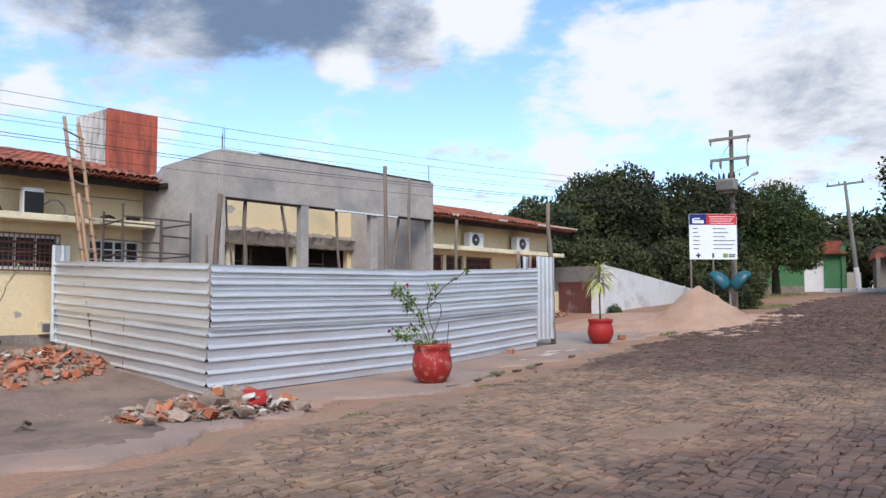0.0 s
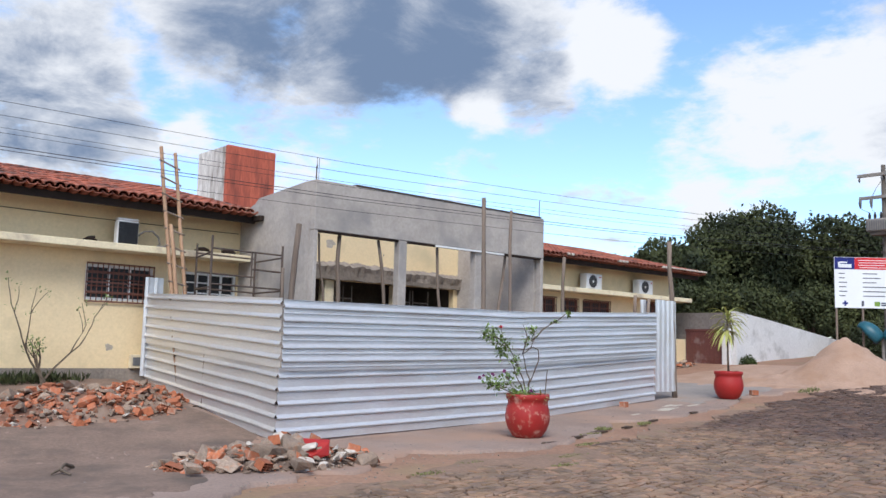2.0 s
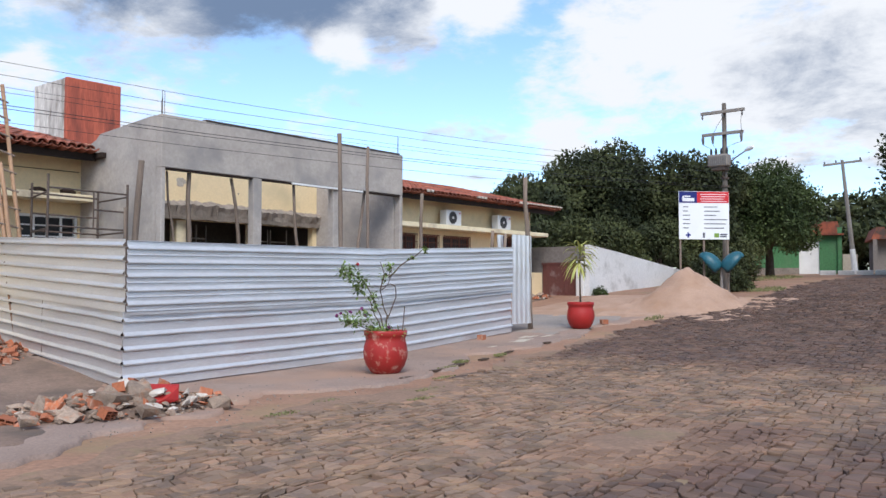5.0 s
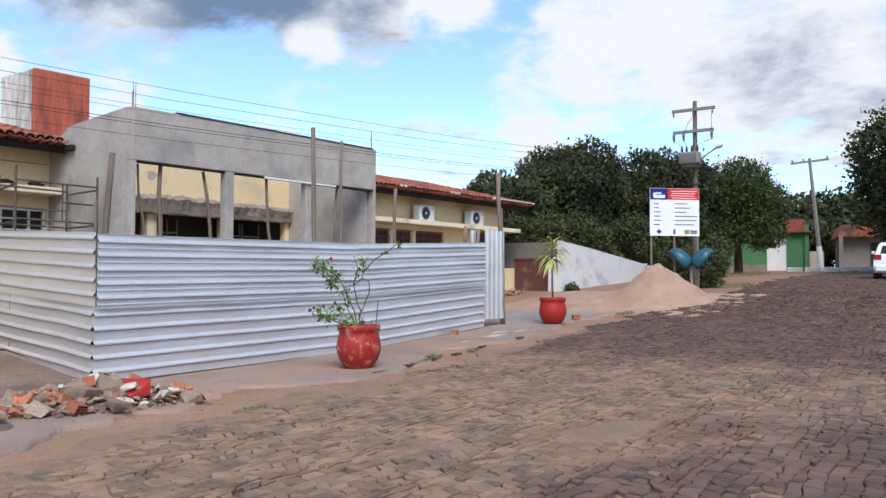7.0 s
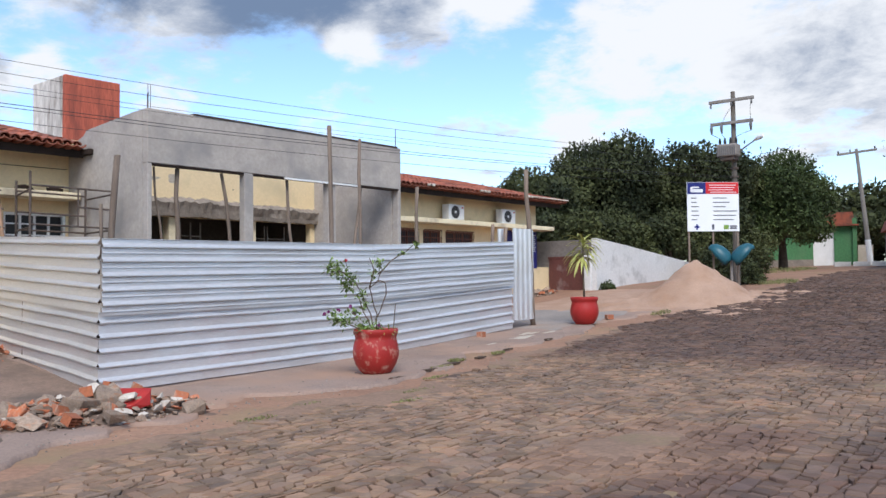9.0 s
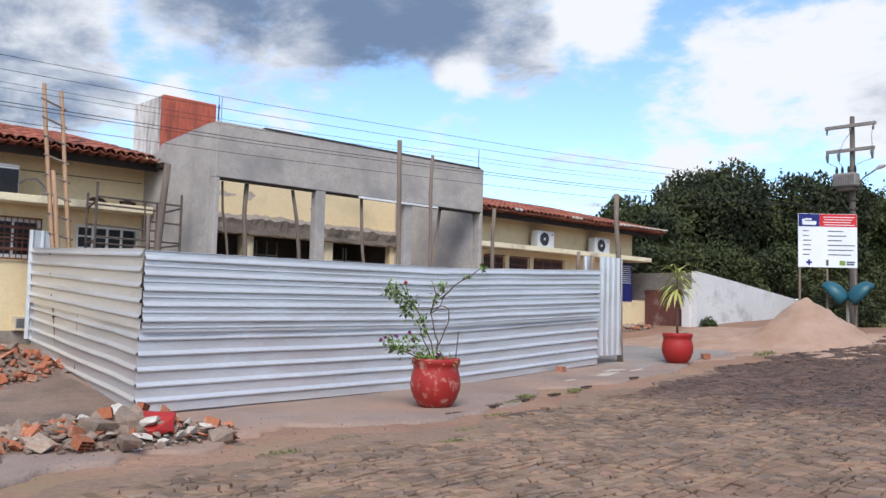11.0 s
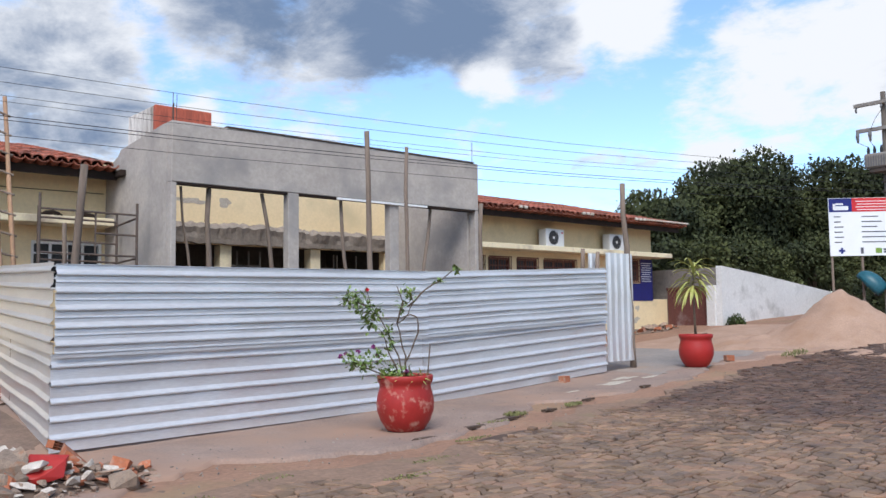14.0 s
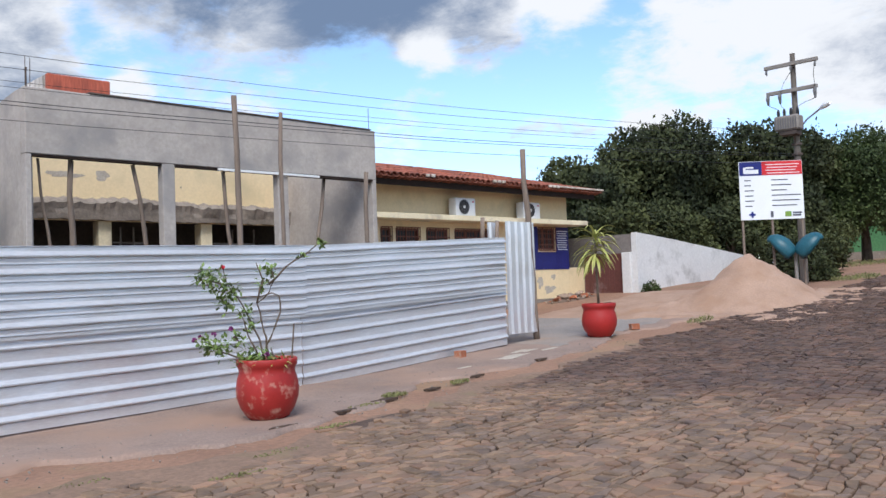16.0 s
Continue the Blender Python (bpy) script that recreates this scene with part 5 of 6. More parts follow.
gate = thing("metal_gate", "dark oxide red sheet metal gate with peeling paint", "gate")
for k in range(8):
    x, y = 30.9 + 0.02 * k, 19.2 - k * 0.21
    part("board", boxes((30.86, 30.885, 17.75 + k * 0.2, 17.945 + k * 0.2, 1.05, 2.6)), GATE, gate)
for z in (1.05, 2.52):
    part("frame", boxes((30.84, 30.857, 17.72, 19.38, z, z + 0.08)), GATE, gate)
tagged(part("gate_pier", boxes((30.7, 30.895, 17.405, 17.74, 0.9, 2.62), bevel=0.015), WALLWHITE), "short whitewashed gate pier", "pier")


def shrub_ball(name, label, at, r, n, mat, seed, size):
    rnd = random.Random(seed)
    verts, faces = [], []
    for _ in range(n):
        d = unit(rnd)
        c = Vector((d.x * r, d.y * r, abs(d.z) * r * 1.1)) * rnd.random() ** 0.35 * (1 + 0.3 * noise.noise(d * 2.5 + Vector((seed, 0, 0))))
        leaf(verts, faces, c, (d + unit(rnd) * 0.9).normalized(), unit(rnd), size * rnd.uniform(0.6, 1.2), size * 0.3)
    o = thing(name, label, "shrub", at=at)
    q = new("foliage", soup("foliage", verts, faces, mat))
    q.parent = o
    part("stems", tubes([(0, 0, -0.05), (0.05, 0, r * 0.8)], [(0, 0, -0.05), (-0.1, 0.05, r * 0.7)], r=0.015, n=5), STEM, o)


shrub_ball("small_shrub", "small round green shrub at the wall foot", (31.1, 16.9, height(31.1, 16.9)), 0.28, 420, LIGHTLEAF, 3, 0.09)
shrub_ball("roadside_shrub", "dark green bush at the pole foot", (33.4, 12.6, height(33.4, 12.6)), 0.75, 1400, MANGO, 4, 0.14)
shrub_ball("roadside_shrub", "dark green bush beside the telephone", (34.4, 13.2, height(34.4, 13.2)), 0.7, 1200, MANGO, 5, 0.14)

# ---- project sign ----
S0, S1 = Vector((30.35, 13.35, 0)), Vector((31.65, 12.05, 0))
sd = (S1 - S0).normalized()
sign_m = Matrix.Translation((S0.x, S0.y, 3.32)) @ Matrix.Rotation(math.atan2(sd.y, sd.x), 4, "Z")
SW, SH = (S1 - S0).length, 1.70
sign = thing("project_sign", "white works notice board with red and navy header on posts", "sign", at=sign_m)
part("panel", boxes((0, SW, 0, 0.03, 0, SH)), PRINTW, sign)
part("navy_header", boxes((0.01, SW * 0.36, -0.006, -0.001, SH * 0.76, SH - 0.01)), NAVY, sign)
part("red_header", boxes((SW * 0.36 + 0.003, SW - 0.01, -0.006, -0.001, SH * 0.76, SH - 0.01)), REDPRINT, sign)
part("emblem", boxes((0.14, 0.56, -0.010, -0.007, SH * 0.79, SH * 0.86), (0.2, 0.42, -0.010, -0.007, SH * 0.88, SH * 0.91), (0.12, 0.2, -0.010, -0.007, SH * 0.80, SH * 0.9), bevel=0.001), PRINTW, sign)
for k in range(4):
    part("header_bar", boxes((SW * (0.42 + 0.02 * (k % 2)), SW * (0.95 - 0.03 * (k % 3)), -0.010, -0.007, SH * (0.945 - 0.048 * k) - 0.02, SH * (0.945 - 0.048 * k))), PRINTW, sign)
for k, (a, b) in enumerate(((0.16, 0.24), (0.16, 0.29), (0.22, 0.22), (0.2, 0.42), (0.22, 0.40), (0.17, 0.36))):
    z = SH * (0.685 - 0.088 * k)
    part("text_bar", boxes((0.14, 0.14 + a * 1.2, -0.006, -0.001, z - 0.03, z)), INK, sign)
    part("text_bar", boxes((SW * 0.5, SW * 0.5 + b * 2.0, -0.006, -0.001, z - 0.03, z)), INK, sign)
part("cross_mark", boxes((0.30, 0.36, -0.006, -0.001, 0.06, 0.24), (0.24, 0.299, -0.006, -0.001, 0.12, 0.18), (0.361, 0.42, -0.006, -0.001, 0.12, 0.18)), NAVY, sign)
part("coat_mark", boxes((0.86, 0.94, -0.006, -0.001, 0.06, 0.24)), INK, sign)
part("green_mark", boxes((1.28, 1.46, -0.006, -0.001, 0.07, 0.22)), GREENP, sign)
part("text_bar", boxes((1.5, 1.76, -0.006, -0.001, 0.15, 0.2), (1.5, 1.74, -0.006, -0.001, 0.08, 0.13)), INK, sign)
for u in (0.06, SW * 0.5, SW - 0.05):
    w = sign_m @ Vector((u, 0.06, 0))
    part("post", boxes((u - 0.028, u + 0.028, 0.033, 0.09, height(w.x, w.y) - 3.36, SH - 0.05)), WOOD, sign)

# ---- utility pole, cables, telephone ----
PP = Vector((32.35, 12.45, 0))
PBASE = height(32.35, 12.45)
pole = thing("utility_pole", "tall concrete power pole with two crossarms and transformer", "pole", at=(PP.x, PP.y, 0))
part("shaft", tube(bmesh.new(), [(0, 0, PBASE - 0.1), (0, 0, 5), (0, 0, 8.35)], [0.125, 0.095, 0.075], 8), OLDPOLE, pole)
for z, a, b in ((8.02, -0.80, 0.82), (7.22, -0.75, 0.78)):
    part("crossarm", boxes((-0.19, -0.10, a, b, z - 0.055, z + 0.055), bevel=0.008), POLEC, pole)
for y in (-0.72, 0.0, 0.75):
    part("insulator", tube(bmesh.new(), [(-0.15, y, 7.96), (-0.18, y, 7.86), (-0.15, y, 7.80)], [0.03, 0.035, 0.02], 7), ACGREY, pole)
for y in (-0.7, 0.35, 0.72):
    part("cutout_fuse", tube(bmesh.new(), [(-0.2, y, 7.18), (-0.23, y, 7.05), (-0.2, y, 6.86)], [0.045, 0.055, 0.03], 7), ACGREY, pole)
tr = part("transformer", boxes((-0.58, -0.14, -0.30, 0.42, 5.98, 6.42), bevel=0.04), POLEC, pole, "grey oil transformer with black bushings")
for k in range(9):
    part("fin", boxes((-0.60, -0.585, -0.26 + k * 0.075, -0.235 + k * 0.075, 6.02, 6.34)), ACGREY, tr)
for y in (-0.22, -0.02, 0.18, 0.36):
    part("bushing", tube(bmesh.new(), [(-0.36, y, 6.42), (-0.36, y, 6.55), (-0.36, y, 6.66)], [0.04, 0.05, 0.025], 7), BLACK, tr)
part("bracket", boxes((-0.5, -0.1, -0.2, 0.3, 5.86, 5.975)), STEEL, pole)
part("lamp_arm", tube(bmesh.new(), [(-0.1, -0.1, 6.0), (-0.35, -0.5, 6.25), (-0.6, -1.0, 6.45)], 0.025, 7), POLEC, pole)
part("lamp_head", tube(bmesh.new(), [(-0.58, -0.95, 6.44), (-0.68, -1.15, 6.5), (-0.78, -1.32, 6.53)], [0.04, 0.085, 0.05], 8), WHITE, pole)
for z in (5.3, 5.6, 5.9):
    part("band", tube(bmesh.new(), [(0, 0, z - 0.03), (0, 0, z + 0.03)], 0.15, 8), STEEL, pole)
for p, q in (((-0.15, -0.7, 7.96), (-0.2, -0.7, 7.2)), ((-0.15, 0.0, 7.8), (-0.2, 0.35, 7.18)), ((-0.2, 0.35, 6.86), (-0.36, 0.18, 6.66)), ((-0.2, 0.72, 6.86), (-0.36, 0.36, 6.66)), ((-0.2, -0.7, 6.86), (-0.36, -0.22, 6.66))):
    part("jumper", tubes([p, (Vector(p) + Vector(q)) / 2 + Vector((-0.08, 0, 0)), q], r=0.008, n=4), WIRE, pole)


def cable(z_left, z_mid, z_end, r, dy=0.0):
    xs = np.linspace(-14, 32.3, 40)
    pts = []
    for x in xs:
        y = np.interp(x, [-14, 12, 20, 26, 32.3], [16.2, 15.6, 14.9, 13.9, 12.45]) + dy
        s = (x + 14) / 46.3
        z = z_left + (z_end - z_left) * s - 4 * z_mid * s * (1 - s)
        pts.append((x, float(y), z))
    tagged(part("overhead_cable", tube(bmesh.new(), pts, r, 4), WIRE), "thin dark overhead cable running to the pole", "cable", "overhead cables")


for zl, sag, ze, r in ((5.55, 0.22, 5.95, 0.005), (5.29, 0.24, 5.8, 0.005), (5.10, 0.25, 5.6, 0.004), (5.04, 0.26, 5.5, 0.004), (4.82, 0.27, 5.3, 0.007), (4.78, 0.28, 5.24, 0.006), (4.55, 0.28, 5.0, 0.005)):
    cable(zl, sag, ze, r)


def street_telephone():
    t = thing("public_telephone", "twin sky blue egg-shaped telephone hoods on one post", "telephone", at=(31.25, 12.2, height(31.25, 12.2)))
    part("post", tubes([(0, 0, -0.05), (0, 0, 1.0)], r=0.05, n=10), POLEC, t)
    right = Vector((0.35, -0.94, 0)).normalized()
    for s in (-1, 1):
        bm = bmesh.new()
        bmesh.ops.create_uvsphere(bm, u_segments=20, v_segments=14, radius=1.0)
        bmesh.ops.delete(bm, geom=[v for v in bm.verts if v.co.x > 0.4 or v.co.z < -0.75], context="VERTS")
        lean = Matrix.Rotation(math.atan2(right.y * s, right.x * s), 4, "Z") @ Matrix.Translation((0.36, 0, 1.10)) @ Matrix.Rotation(radians(42), 4, "Y") @ Matrix.Diagonal((0.34, 0.36, 0.52, 1))
        bmesh.ops.transform(bm, matrix=lean, verts=bm.verts)
        bmesh.ops.solidify(bm, geom=bm.faces[:], thickness=0.02)
        part("hood", bm, SHELL, t, smooth=True)
        part("handset_box", boxes((right.x * s * 0.22 - 0.08, right.x * s * 0.22 + 0.08, right.y * s * 0.22 - 0.08, right.y * s * 0.22 + 0.08, 0.8, 1.1), bevel=0.02), BLACK, t)


street_telephone()


# ---- trees ----
def tree(label, x, y, spread, low, top, n, size, mat, seed, lobes=9, trunk=0.35, flat=0.75):
    """Trunk and limbs, and a crown of many small leaf clumps gathered in uneven lobes."""
    rnd = random.Random(seed)
    z0 = height(x, y)
    t = thing("tree", label, "tree", "roadside trees", at=(x, y, z0))
    mid = (low + top) / 2
    bm = bmesh.new()
    tube(bm, [(0, 0, -0.2), (0.1, 0.05, low * 0.6), (0.0, 0.1, low + 0.3), (0.1, 0, mid)], [trunk * 1.3, trunk, trunk * 0.8, trunk * 0.45], 9, wobble=0.08, rnd=rnd)
    part("trunk", bm, BARK, t)
    centres = []
    for k in range(lobes):
        a = 2.4 * k + rnd.uniform(-0.3, 0.3)
        d = spread * math.sqrt((k + 0.5) / lobes) * 0.68
        h = low + (top - low) * (0.42 + 0.34 * (1 - (d / spread) ** 2) + rnd.uniform(-0.12, 0.1))
        r = spread * rnd.uniform(0.36, 0.5)
        centres.append((Vector((d * math.cos(a), d * math.sin(a), h)), r))
    for k in range(lobes):
        a = 1.9 * k + rnd.uniform(-0.4, 0.4)
        d = spread * rnd.uniform(0.55, 0.78)
        centres.append((Vector((d * math.cos(a), d * math.sin(a), low + (top - low) * rnd.uniform(0.14, 0.4))), spread * rnd.uniform(0.26, 0.38)))
    for c, r in centres[:: 2]:
        part("limb", tube(bmesh.new(), [(0, 0, low * 0.9), c * 0.5 + Vector((0, 0, low * 0.4)), c], [trunk * 0.45, trunk * 0.3, trunk * 0.1], 6), BARK, t)
    total = sum(r * r for _, r in centres)
    V, F = [], []
    rs = np.random.RandomState(seed)
    for c, r in centres:
        m = int(n * r * r / total)
        d = rs.normal(size=(m, 3))
        d /= np.linalg.norm(d, axis=1)[:, None]
        bump = np.array([1 + 0.35 * noise.noise(Vector(v) * 2.2 + c) for v in d.tolist()])
        rad = r * bump * (0.55 + 0.45 * rs.rand(m) ** 0.5) * np.where(rs.rand(m) < 0.06, 1.18, 1.0)
        p = np.array(c) + d * rad[:, None] * np.array([1, 1, flat])
        p[:, 2] = np.clip(p[:, 2], low * 0.8, None)
        ax = rs.normal(size=(m, 3)) + d * 0.5
        ax /= np.linalg.norm(ax, axis=1)[:, None]
        sd_ = np.cross(ax, d + rs.normal(size=(m, 3)) * 0.7)
        sd_ /= np.linalg.norm(sd_, axis=1)[:, None] + 1e-9
        L_ = size * (0.6 + 0.8 * rs.rand(m))[:, None]
        b = len(V)
        quad = np.stack([p, p + ax * L_ * 0.5 + sd_ * L_ * 0.28, p + ax * L_, p + ax * L_ * 0.5 - sd_ * L_ * 0.28], 1).reshape(-1, 3)
        V.extend(quad.tolist())
        F.extend((b + 4 * k, b + 4 * k + 1, b + 4 * k + 2, b + 4 * k + 3) for k in range(m))
    V = np.array(V)
    rad = np.percentile(np.hypot(V[:, 0], V[:, 1]), 97)
    V[:, :2] *= spread / rad
    zl, zh = np.percentile(V[:, 2], 1), np.percentile(V[:, 2], 99.7)
    V[:, 2] = low * 0.8 + (V[:, 2] - zl) / (zh - zl) * (top - low * 0.8)
    V = V.tolist()
    o = new("crown", soup("crown", V, F, mat))
    o.parent = t


MG = "dense dark green mango tree beyond the boundary wall"
tree(MG, 37.9, 24.3, 2.6, 1.2, 5.3, 26000, 0.19, MANGO, 1)
tree(MG, 42.2, 22.9, 3.3, 1.2, 7.0, 46000, 0.19, MANGO, 2, 12, flat=0.9)
tree(MG, 45.9, 19.6, 3.2, 1.2, 6.6, 44000, 0.19, MANGO, 3, 12, flat=0.9)
tree(MG, 47.0, 27.0, 4.0, 1.4, 5.6, 9000, 0.4, MANGO, 4)
tree(MG, 41.0, 29.0, 3.4, 1.2, 5.0, 8000, 0.4, MANGO, 5)
tree("tall light green feathery tree in front of a green house", 49.6, 16.6, 2.7, 1.9, 6.3, 44000, 0.15, LIGHTLEAF, 6, 12, 0.2, 1.1)
tree("large dark roadside tree shading a parked car", 51.0, 4.5, 6.3, 1.6, 9.6, 110000, 0.24, MANGO, 7, 16, 0.4, 0.95)
for k, (x, y, s, tp) in enumerate(((96, 34, 8, 9), (104, 27, 8, 8.6), (108, 18, 7, 8.8), (98, 13, 6, 7.5), (112, 8, 8, 10), (84, 36, 7, 8.0), (66, 31, 6, 6.5), (58, 33, 5, 6), (70, 42, 8, 8))):
    tree("distant green tree at the end of the street", x, y, s, 1.4, tp, 6000, 0.7, MANGO, 20 + k, 9, 0.4)
for k, (x, y) in enumerate(((80, 30), (82, 24), (84, 18), (82, 12), (78, 6), (80, 0), (74, 21), (75, 14))):
    tree('low hedge bush closing the end of the street', x, y, 4.2, 0.05, 4.2, 5000, 0.5, MANGO, 70 + k, 7, 0.15)
for k, (x, y) in enumerate(((35.5, 21.6), (38.6, 20.6), (41.8, 19.4))):
    tree("low bushy tree behind the boundary wall", x, y, 2.0, 0.3, 3.2, 10000, 0.18, MANGO, 50 + k, 7, 0.12, 0.9)
for k, (x, y) in enumerate(((44.6, 16.9), (38.0, 15.0))):
    tree("low dark bush beside the road", x, y, 1.7, 0.1, 2.0 - 0.5 * k, 8000, 0.15, MANGO, 60 + k, 6, 0.08, 0.9)


# ---- far end of the street ----
def cottage():
    zb = height(60, 18)
    h = thing("green_house", "low green plastered house with tiled roof and pale shutter", "house", at=pose(58.0, 20.6, zb, 0, 0, -72))
    part("wall", boxes((0, 2.9, 0, 5, -0.4, 2.4), (4.1, 5.4, 0, 5, -0.4, 2.4), (2.9, 4.1, 0, 5, 2.05, 2.4)), GREENWALL, h)
    part("pilaster", boxes((5.15, 5.4, -0.15, -0.003, -0.4, 2.9), bevel=0.01), GREENWALL, h, "taller pale green corner pier")
    part("shutter", boxes((2.9, 4.1, 0.1, 0.15, -0.3, 2.05)), WHITE, h)
    bm = bmesh.new()
    prism(bm, [(-0.3, 2.403), (5.5, 2.403), (5.5, 2.5), (-0.3, 2.5)], -0.4, 0.2)
    part("roof", prism(bmesh.new(), [(0.0, 2.405), (5.4, 2.405), (5.2, 3.3), (0.2, 3.3)], 0.3, 5.0), TILE, h)
    part("plinth", boxes((0, 2.9, -0.05, -0.004, -0.4, 0.35)), RAWCON, h)
    part("roof_edge", bm, TILE, h)
    part("garden_fence", boxes((5.45, 6.3, 0.1, 0.2, -0.4, 1.2)), FLAKE, h)


cottage()


def far_house():
    h = thing("brick_house", "plain low house with red tiled roof and dark porch", "house", at=pose(64.5, 14.6, height(64, 14), 0, 0, -72))
    part("wall", boxes((0, 5, 0.0, 4, -0.4, 2.2)), GREYWALL, h)
    part("roof", prism(bmesh.new(), [(-0.3, 2.2), (5.3, 2.2), (5.0, 3.0), (0.0, 3.0)], -0.8, 4.0), TILE, h)
    part("door", boxes((1.8, 2.7, -0.04, -0.003, -0.3, 1.8)), BLACK, h)
    part("pier", boxes((-0.2, 0.05, -0.8, -0.6, -0.4, 2.2), (4.9, 5.15, -0.8, -0.6, -0.4, 2.2)), GREYWALL, h)


far_house()
zb = height(58.0, 14.3)
fp = thing("utility_pole", "leaning far power pole with white painted foot", "pole", at=pose(58.0, 14.3, zb, -5, 0, 15))
part("shaft", tube(bmesh.new(), [(0, 0, -0.3), (0, 0, 3), (0, 0, 7.0)], [0.16, 0.13, 0.09], 8), POLEC, fp)
part("painted_foot", tube(bmesh.new(), [(0, 0, -0.2), (0, 0, 1.5)], [0.175, 0.16], 8), WHITE, fp)
part("crossarm", boxes((-0.06, 0.06, -1.1, 1.1, 6.75, 6.87)), POLEC, fp)
for y in (-1.0, 0.35, 1.0):
    part("insulator", tube(bmesh.new(), [(0, y, 6.87), (0, y, 7.02)], 0.04, 6), BLACK, fp)
for k in range(12):
    x, y = 55.5 + 0.25 * k, 15.2 - 0.95 * k
    ob = part("kerb_stone", boxes((-0.12, 0.12, -0.44, 0.44, -0.1, 0.24), bevel=0.02), WALLWHITE)
    ob.matrix_basis = pose(x, y, height(x, y), 0, 0, 15)
    tagged(ob, "short whitewashed kerb block at the road end", "kerb", "kerb blocks")
ob = part("wall_far", boxes((70, 70.2, -14, 12, 1.5, 2.9)), RAWCON)
tagged(ob, "low grey wall at the end of the street", "wall", kind="structure")


def car():
    x, y = 39.2, 6.95
    c = thing("parked_car", "white hatchback parked under the roadside tree", "car", at=pose(x, y, height(x, y), 0, -1.5, 8))
    prof = [(-0.02, 0.45), (0.0, 0.75), (0.05, 0.95), (0.35, 1.38), (0.6, 1.46), (1.6, 1.48), (2.2, 1.30), (2.75, 0.98), (3.6, 0.86), (3.85, 0.7), (3.9, 0.4), (3.8, 0.25), (0.1, 0.25)]
    bm = bmesh.new()
    rows = []
    for w, inset in ((-0.86, 0.0), (-0.80, -0.02), (0.80, -0.02), (0.86, 0.0)):
        rows.append([bm.verts.new((px, w * (1 - max(0, pz - 0.9) * 0.42), pz - (0.03 if abs(w) > 0.83 and pz > 0.9 else 0))) for px, pz in prof])
    for a, b in zip(rows, rows[1:]):
        for k in range(len(prof)):
            j = (k + 1) % len(prof)
            bm.faces.new((a[k], a[j], b[j], b[k]))
    bm.faces.new(rows[0][::-1]), bm.faces.new(rows[-1])
    bmesh.ops.recalc_face_normals(bm, faces=bm.faces)
    bmesh.ops.bevel(bm, geom=bm.edges[:], offset=0.02, segments=2, affect="EDGES")
    part("body", bm, CARW, c, smooth=False)
    bm = bmesh.new()
    v = [bm.verts.new(p) for p in ((0.085, -0.62, 1.0), (0.085, 0.62, 1.0), (0.30, 0.54, 1.33), (0.30, -0.54, 1.33))]
    bm.faces.new(v[::-1])
    bmesh.ops.solidify(bm, geom=bm.faces[:], thickness=0.02)
    part("rear_window", bm, GLASS, c)
    for s in (-1, 1):
        bm = bmesh.new()
        v = [bm.verts.new(p) for p in ((0.5, s * 0.845, 1.0), (2.55, s * 0.845, 1.0), (2.15, s * 0.78, 1.26), (1.6, s * 0.745, 1.4), (0.65, s * 0.75, 1.38))]
        bm.faces.new(v)
        bmesh.ops.solidify(bm, geom=bm.faces[:], thickness=0.015)
        part("side_window", bm, GLASS, c)
        part("tail_light", boxes((-0.03, 0.1, s * 0.7 - 0.13, s * 0.7 + 0.13, 0.78, 0.98), bevel=0.02), REDLENS, c)
        part("mirror", boxes((2.35, 2.5, s * 0.98 - 0.09, s * 0.98 + 0.07, 0.98, 1.12), bevel=0.03), CARW, c)
        for wx in (0.62, 3.15):
            bm = lathe(bmesh.new(), [(0.18, -0.1), (0.30, -0.1), (0.31, -0.06), (0.31, 0.06), (0.30, 0.1), (0.18, 0.1)], 22)
            bmesh.ops.transform(bm, matrix=pose(wx, s * 0.78, 0.31, 90), verts=bm.verts)
            wheel = part("wheel", bm, RUBBER, c)
            bm = lathe(bmesh.new(), [(0.02, -0.105), (0.18, -0.105), (0.19, 0.105), (0.02, 0.105)], 16)
            bmesh.ops.transform(bm, matrix=pose(wx, s * 0.78, 0.31, 90), verts=bm.verts)
            part("rim", bm, ACGREY, wheel)
    part("bumper", boxes((-0.09, 0.12, -0.8, 0.8, 0.3, 0.56), bevel=0.04), CARW, c)
    part("number_plate", boxes((-0.06, -0.025, -0.2, 0.2, 0.62, 0.74), bevel=0.005), ACGREY, c)


car()


# ---- cobbled road ----
def sand_cover(x, y):
    """How far sand has drifted over the stones, about -1 to 1."""
    c = noise.noise(Vector((x * 0.33, y * 0.5, 6.6))) + 0.5 * noise.noise(Vector((x * 1.3, y * 1.6, 1.2))) + 0.22 * noise.noise(Vector((x * 4.1, y * 4.1, 2.7)))
    c += 0.75 * (1 - float(smoothstep(0.5, 1.15, math.hypot((x - 9.8) / 0.95, (y - 4.7) / 0.55))))
    c += 0.12 - 0.5 * float(smoothstep(14.5, 17.0, x))
    return c + 0.5 * (1 - float(smoothstep(0.0, 0.9, float(road_edge(x)) - y)))


def drift_lift(x, y):
    return -0.026 + 0.052 * float(smoothstep(-0.05, 0.95, sand_cover(x, y))) + 0.006 * noise.noise(Vector((x * 9, y * 9, 3.3)))


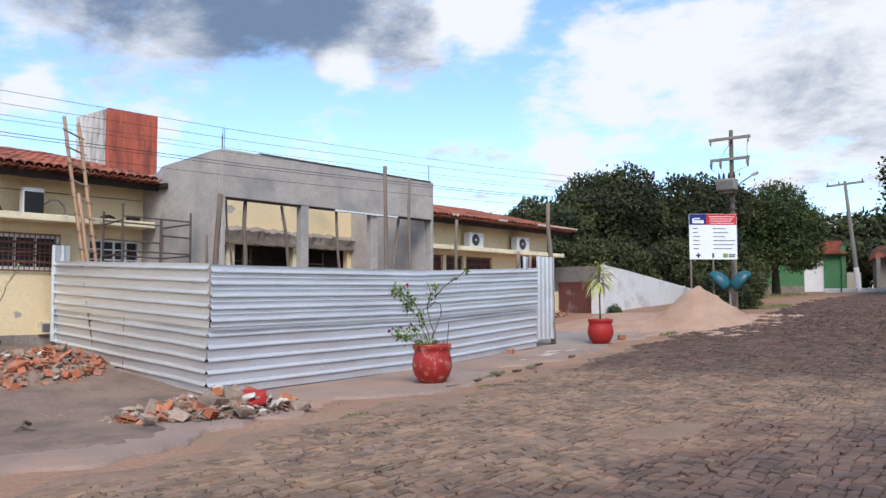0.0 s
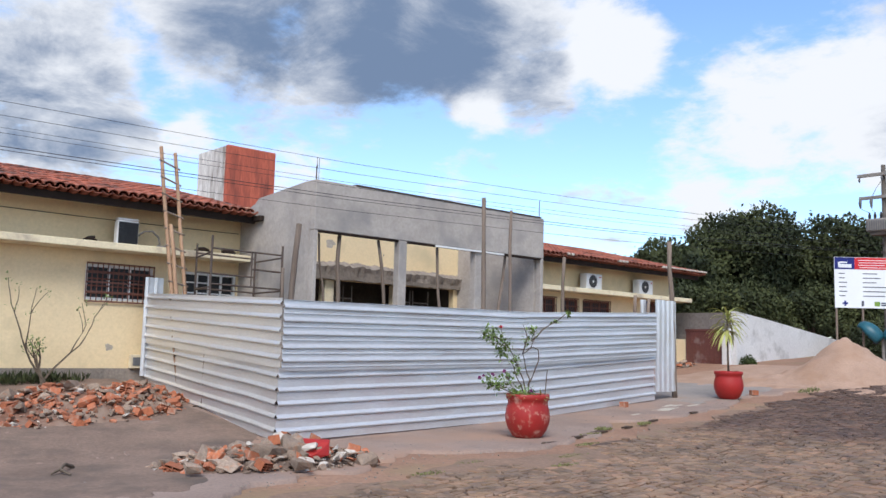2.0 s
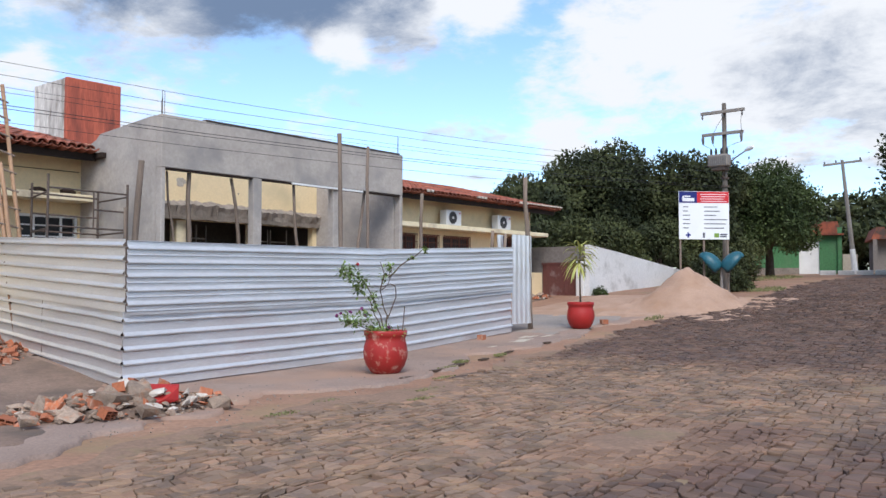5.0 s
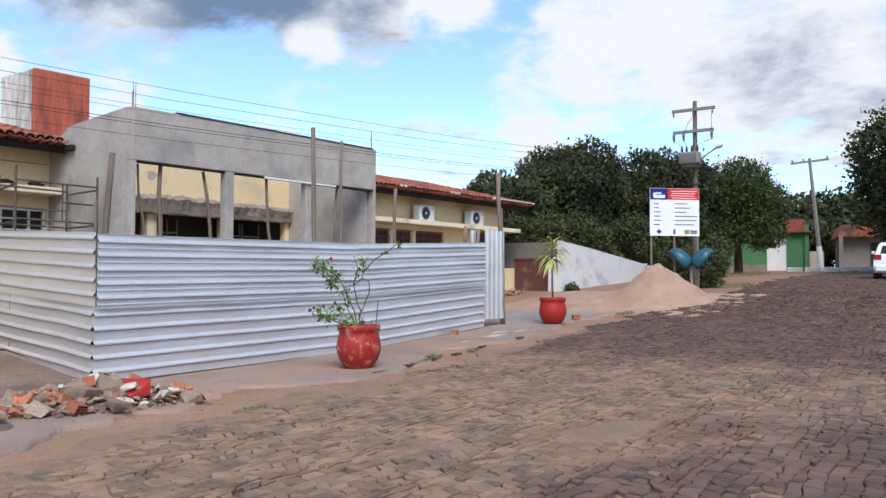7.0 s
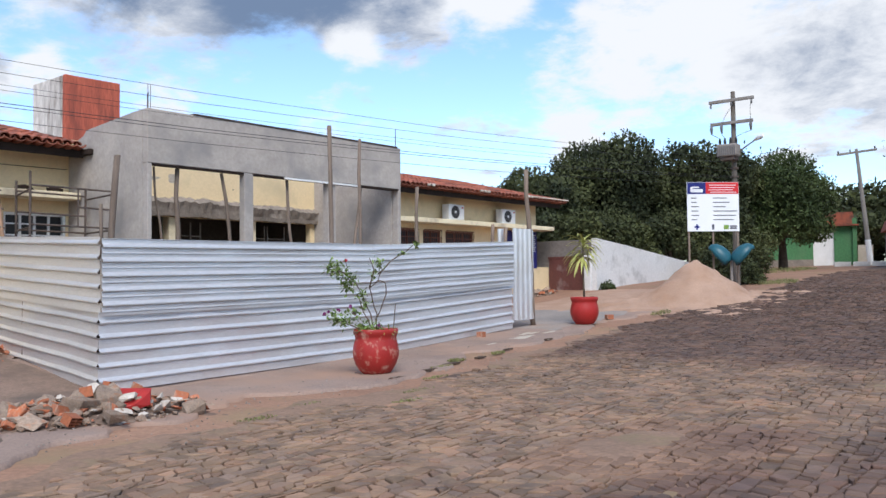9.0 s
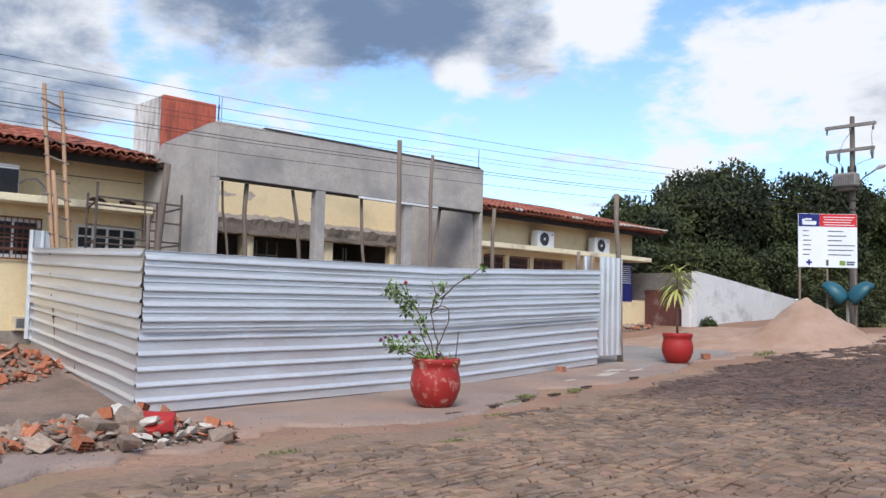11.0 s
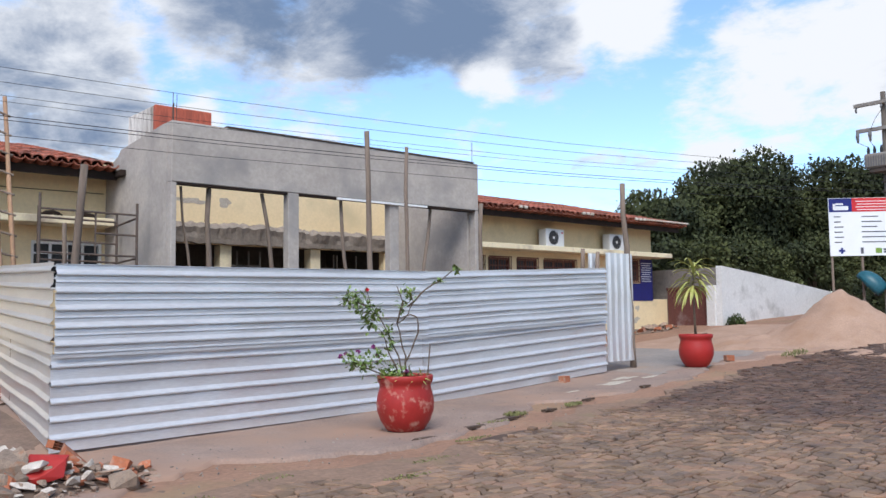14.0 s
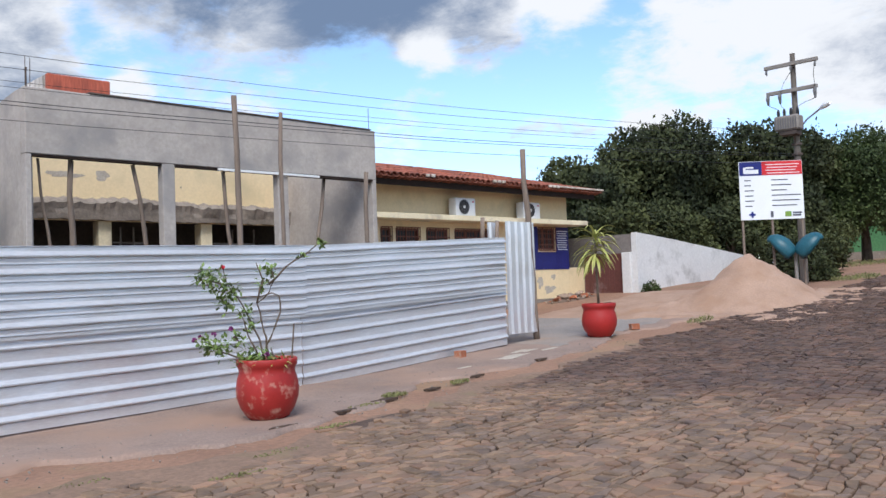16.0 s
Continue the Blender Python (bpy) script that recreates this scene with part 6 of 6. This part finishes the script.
def cobbles():
    """Flat, roughly squared stones in wandering courses, thin joints between them."""
    road = thing("road", "worn cobbled street with sand between uneven stones", "road", kind="structure")
    rnd = random.Random(99)
    V, F = [], []
    count = 0

    def course(k, u):
        return 0.10 * noise.noise(Vector((u * 0.9, k * 0.35, 0.4))) + 0.05 * noise.noise(Vector((u * 3.6, k * 3.1, 9.0)))

    v, k = -4.5, 0
    while v < 12.5:
        w = rnd.uniform(0.085, 0.155)
        u = -4.0 + rnd.uniform(0, 0.2)
        lean = rnd.uniform(-0.02, 0.02)
        while u < 46:
            ln = rnd.choice((rnd.uniform(0.09, 0.15), rnd.uniform(0.12, 0.24))) * (1.0 if u < 28 else 1.6)
            u0, u1, lean0 = u, u + ln, lean
            lean = rnd.uniform(-0.045, 0.045)
            u = u1
            cx, cy = (u0 + u1) / 2, v + w / 2 + 0.10 * (u0 + u1) / 2 - 1.6
            if cy > float(road_edge(cx)) - 0.02 + rnd.uniform(-0.3, 0.12) or cy < -5.0 or rnd.random() < 0.012:
                continue
            if sand_cover(cx, cy) > 1.0:
                continue
            g = rnd.uniform(0.003, 0.007)
            ring = [Vector((u0 - lean0 + g, v + course(k, u0) + g, 0)), Vector((u1 - lean - g, v + course(k, u1) + g, 0)),
                    Vector((u1 + lean - g, v + w + course(k + 1, u1) - g, 0)), Vector((u0 + lean0 + g, v + w + course(k + 1, u0) - g, 0))]
            ring = [p + Vector((rnd.uniform(-0.012, 0.012), rnd.uniform(-0.012, 0.012), 0)) for p in ring]
            if rnd.random() < 0.75:
                c = rnd.randrange(4)
                p, q, r = ring[c - 1], ring[c], ring[(c + 1) % 4]
                ring[c:c + 1] = [q.lerp(p, rnd.uniform(0.12, 0.42)), q.lerp(r, rnd.uniform(0.12, 0.42))]
            base = height(cx, cy) + 0.012 + rnd.uniform(-0.006, 0.006)
            tx, ty = rnd.uniform(-0.05, 0.05), rnd.uniform(-0.05, 0.05)
            mid = Vector((cx, v + w / 2, 0))
            rings = []
            for scale, drop in ((1.0, 0.07), (1.0, 0.009), (0.90, 0.0)):
                row = []
                for p in ring:
                    q = mid + (p - mid) * scale
                    row.append(Vector((q.x, q.y + 0.10 * q.x - 1.6, base - drop + tx * (q.x - mid.x) + ty * (q.y - mid.y))))
                rings.append(row)
            n = len(ring)
            vs = rings[0] + rings[1] + rings[2]
            fs = [(a * n + i, a * n + (i + 1) % n, (a + 1) * n + (i + 1) % n, (a + 1) * n + i) for a in (0, 1) for i in range(n)] + [tuple(range(2 * n, 3 * n))]
            if 8.3 < cx < 11.2 and 3.4 < cy < 6.6 and count < 295:
                origin = Vector((cx, cy, base))
                piece("cobble", soup("cobble", [p - origin for p in vs], fs, STONE), road, Matrix.Translation(origin))
                count += 1
            else:
                b = len(V)
                V.extend(vs)
                F.extend(tuple(b + i for i in f) for f in fs)
        v += w
        k += 1
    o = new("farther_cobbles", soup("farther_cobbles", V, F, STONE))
    o.parent = road
    tagged(o, kind="stuff")


sheet("road_bed", np.arange(-4.5, 60, 0.5), strip(lambda x: -5.3, lambda x: float(road_edge(x)) + 0.1, 30), -0.018, BED, "dark soil in which the cobbles lie", "road")
sheet("sand_drift", np.arange(-4.5, 24, 0.12), strip(lambda x: -5.3, lambda x: float(road_edge(x)) + 0.1, 130), drift_lift, DRIFT, "pale sand drifted over and between the cobbles", "sand")
cobbles()
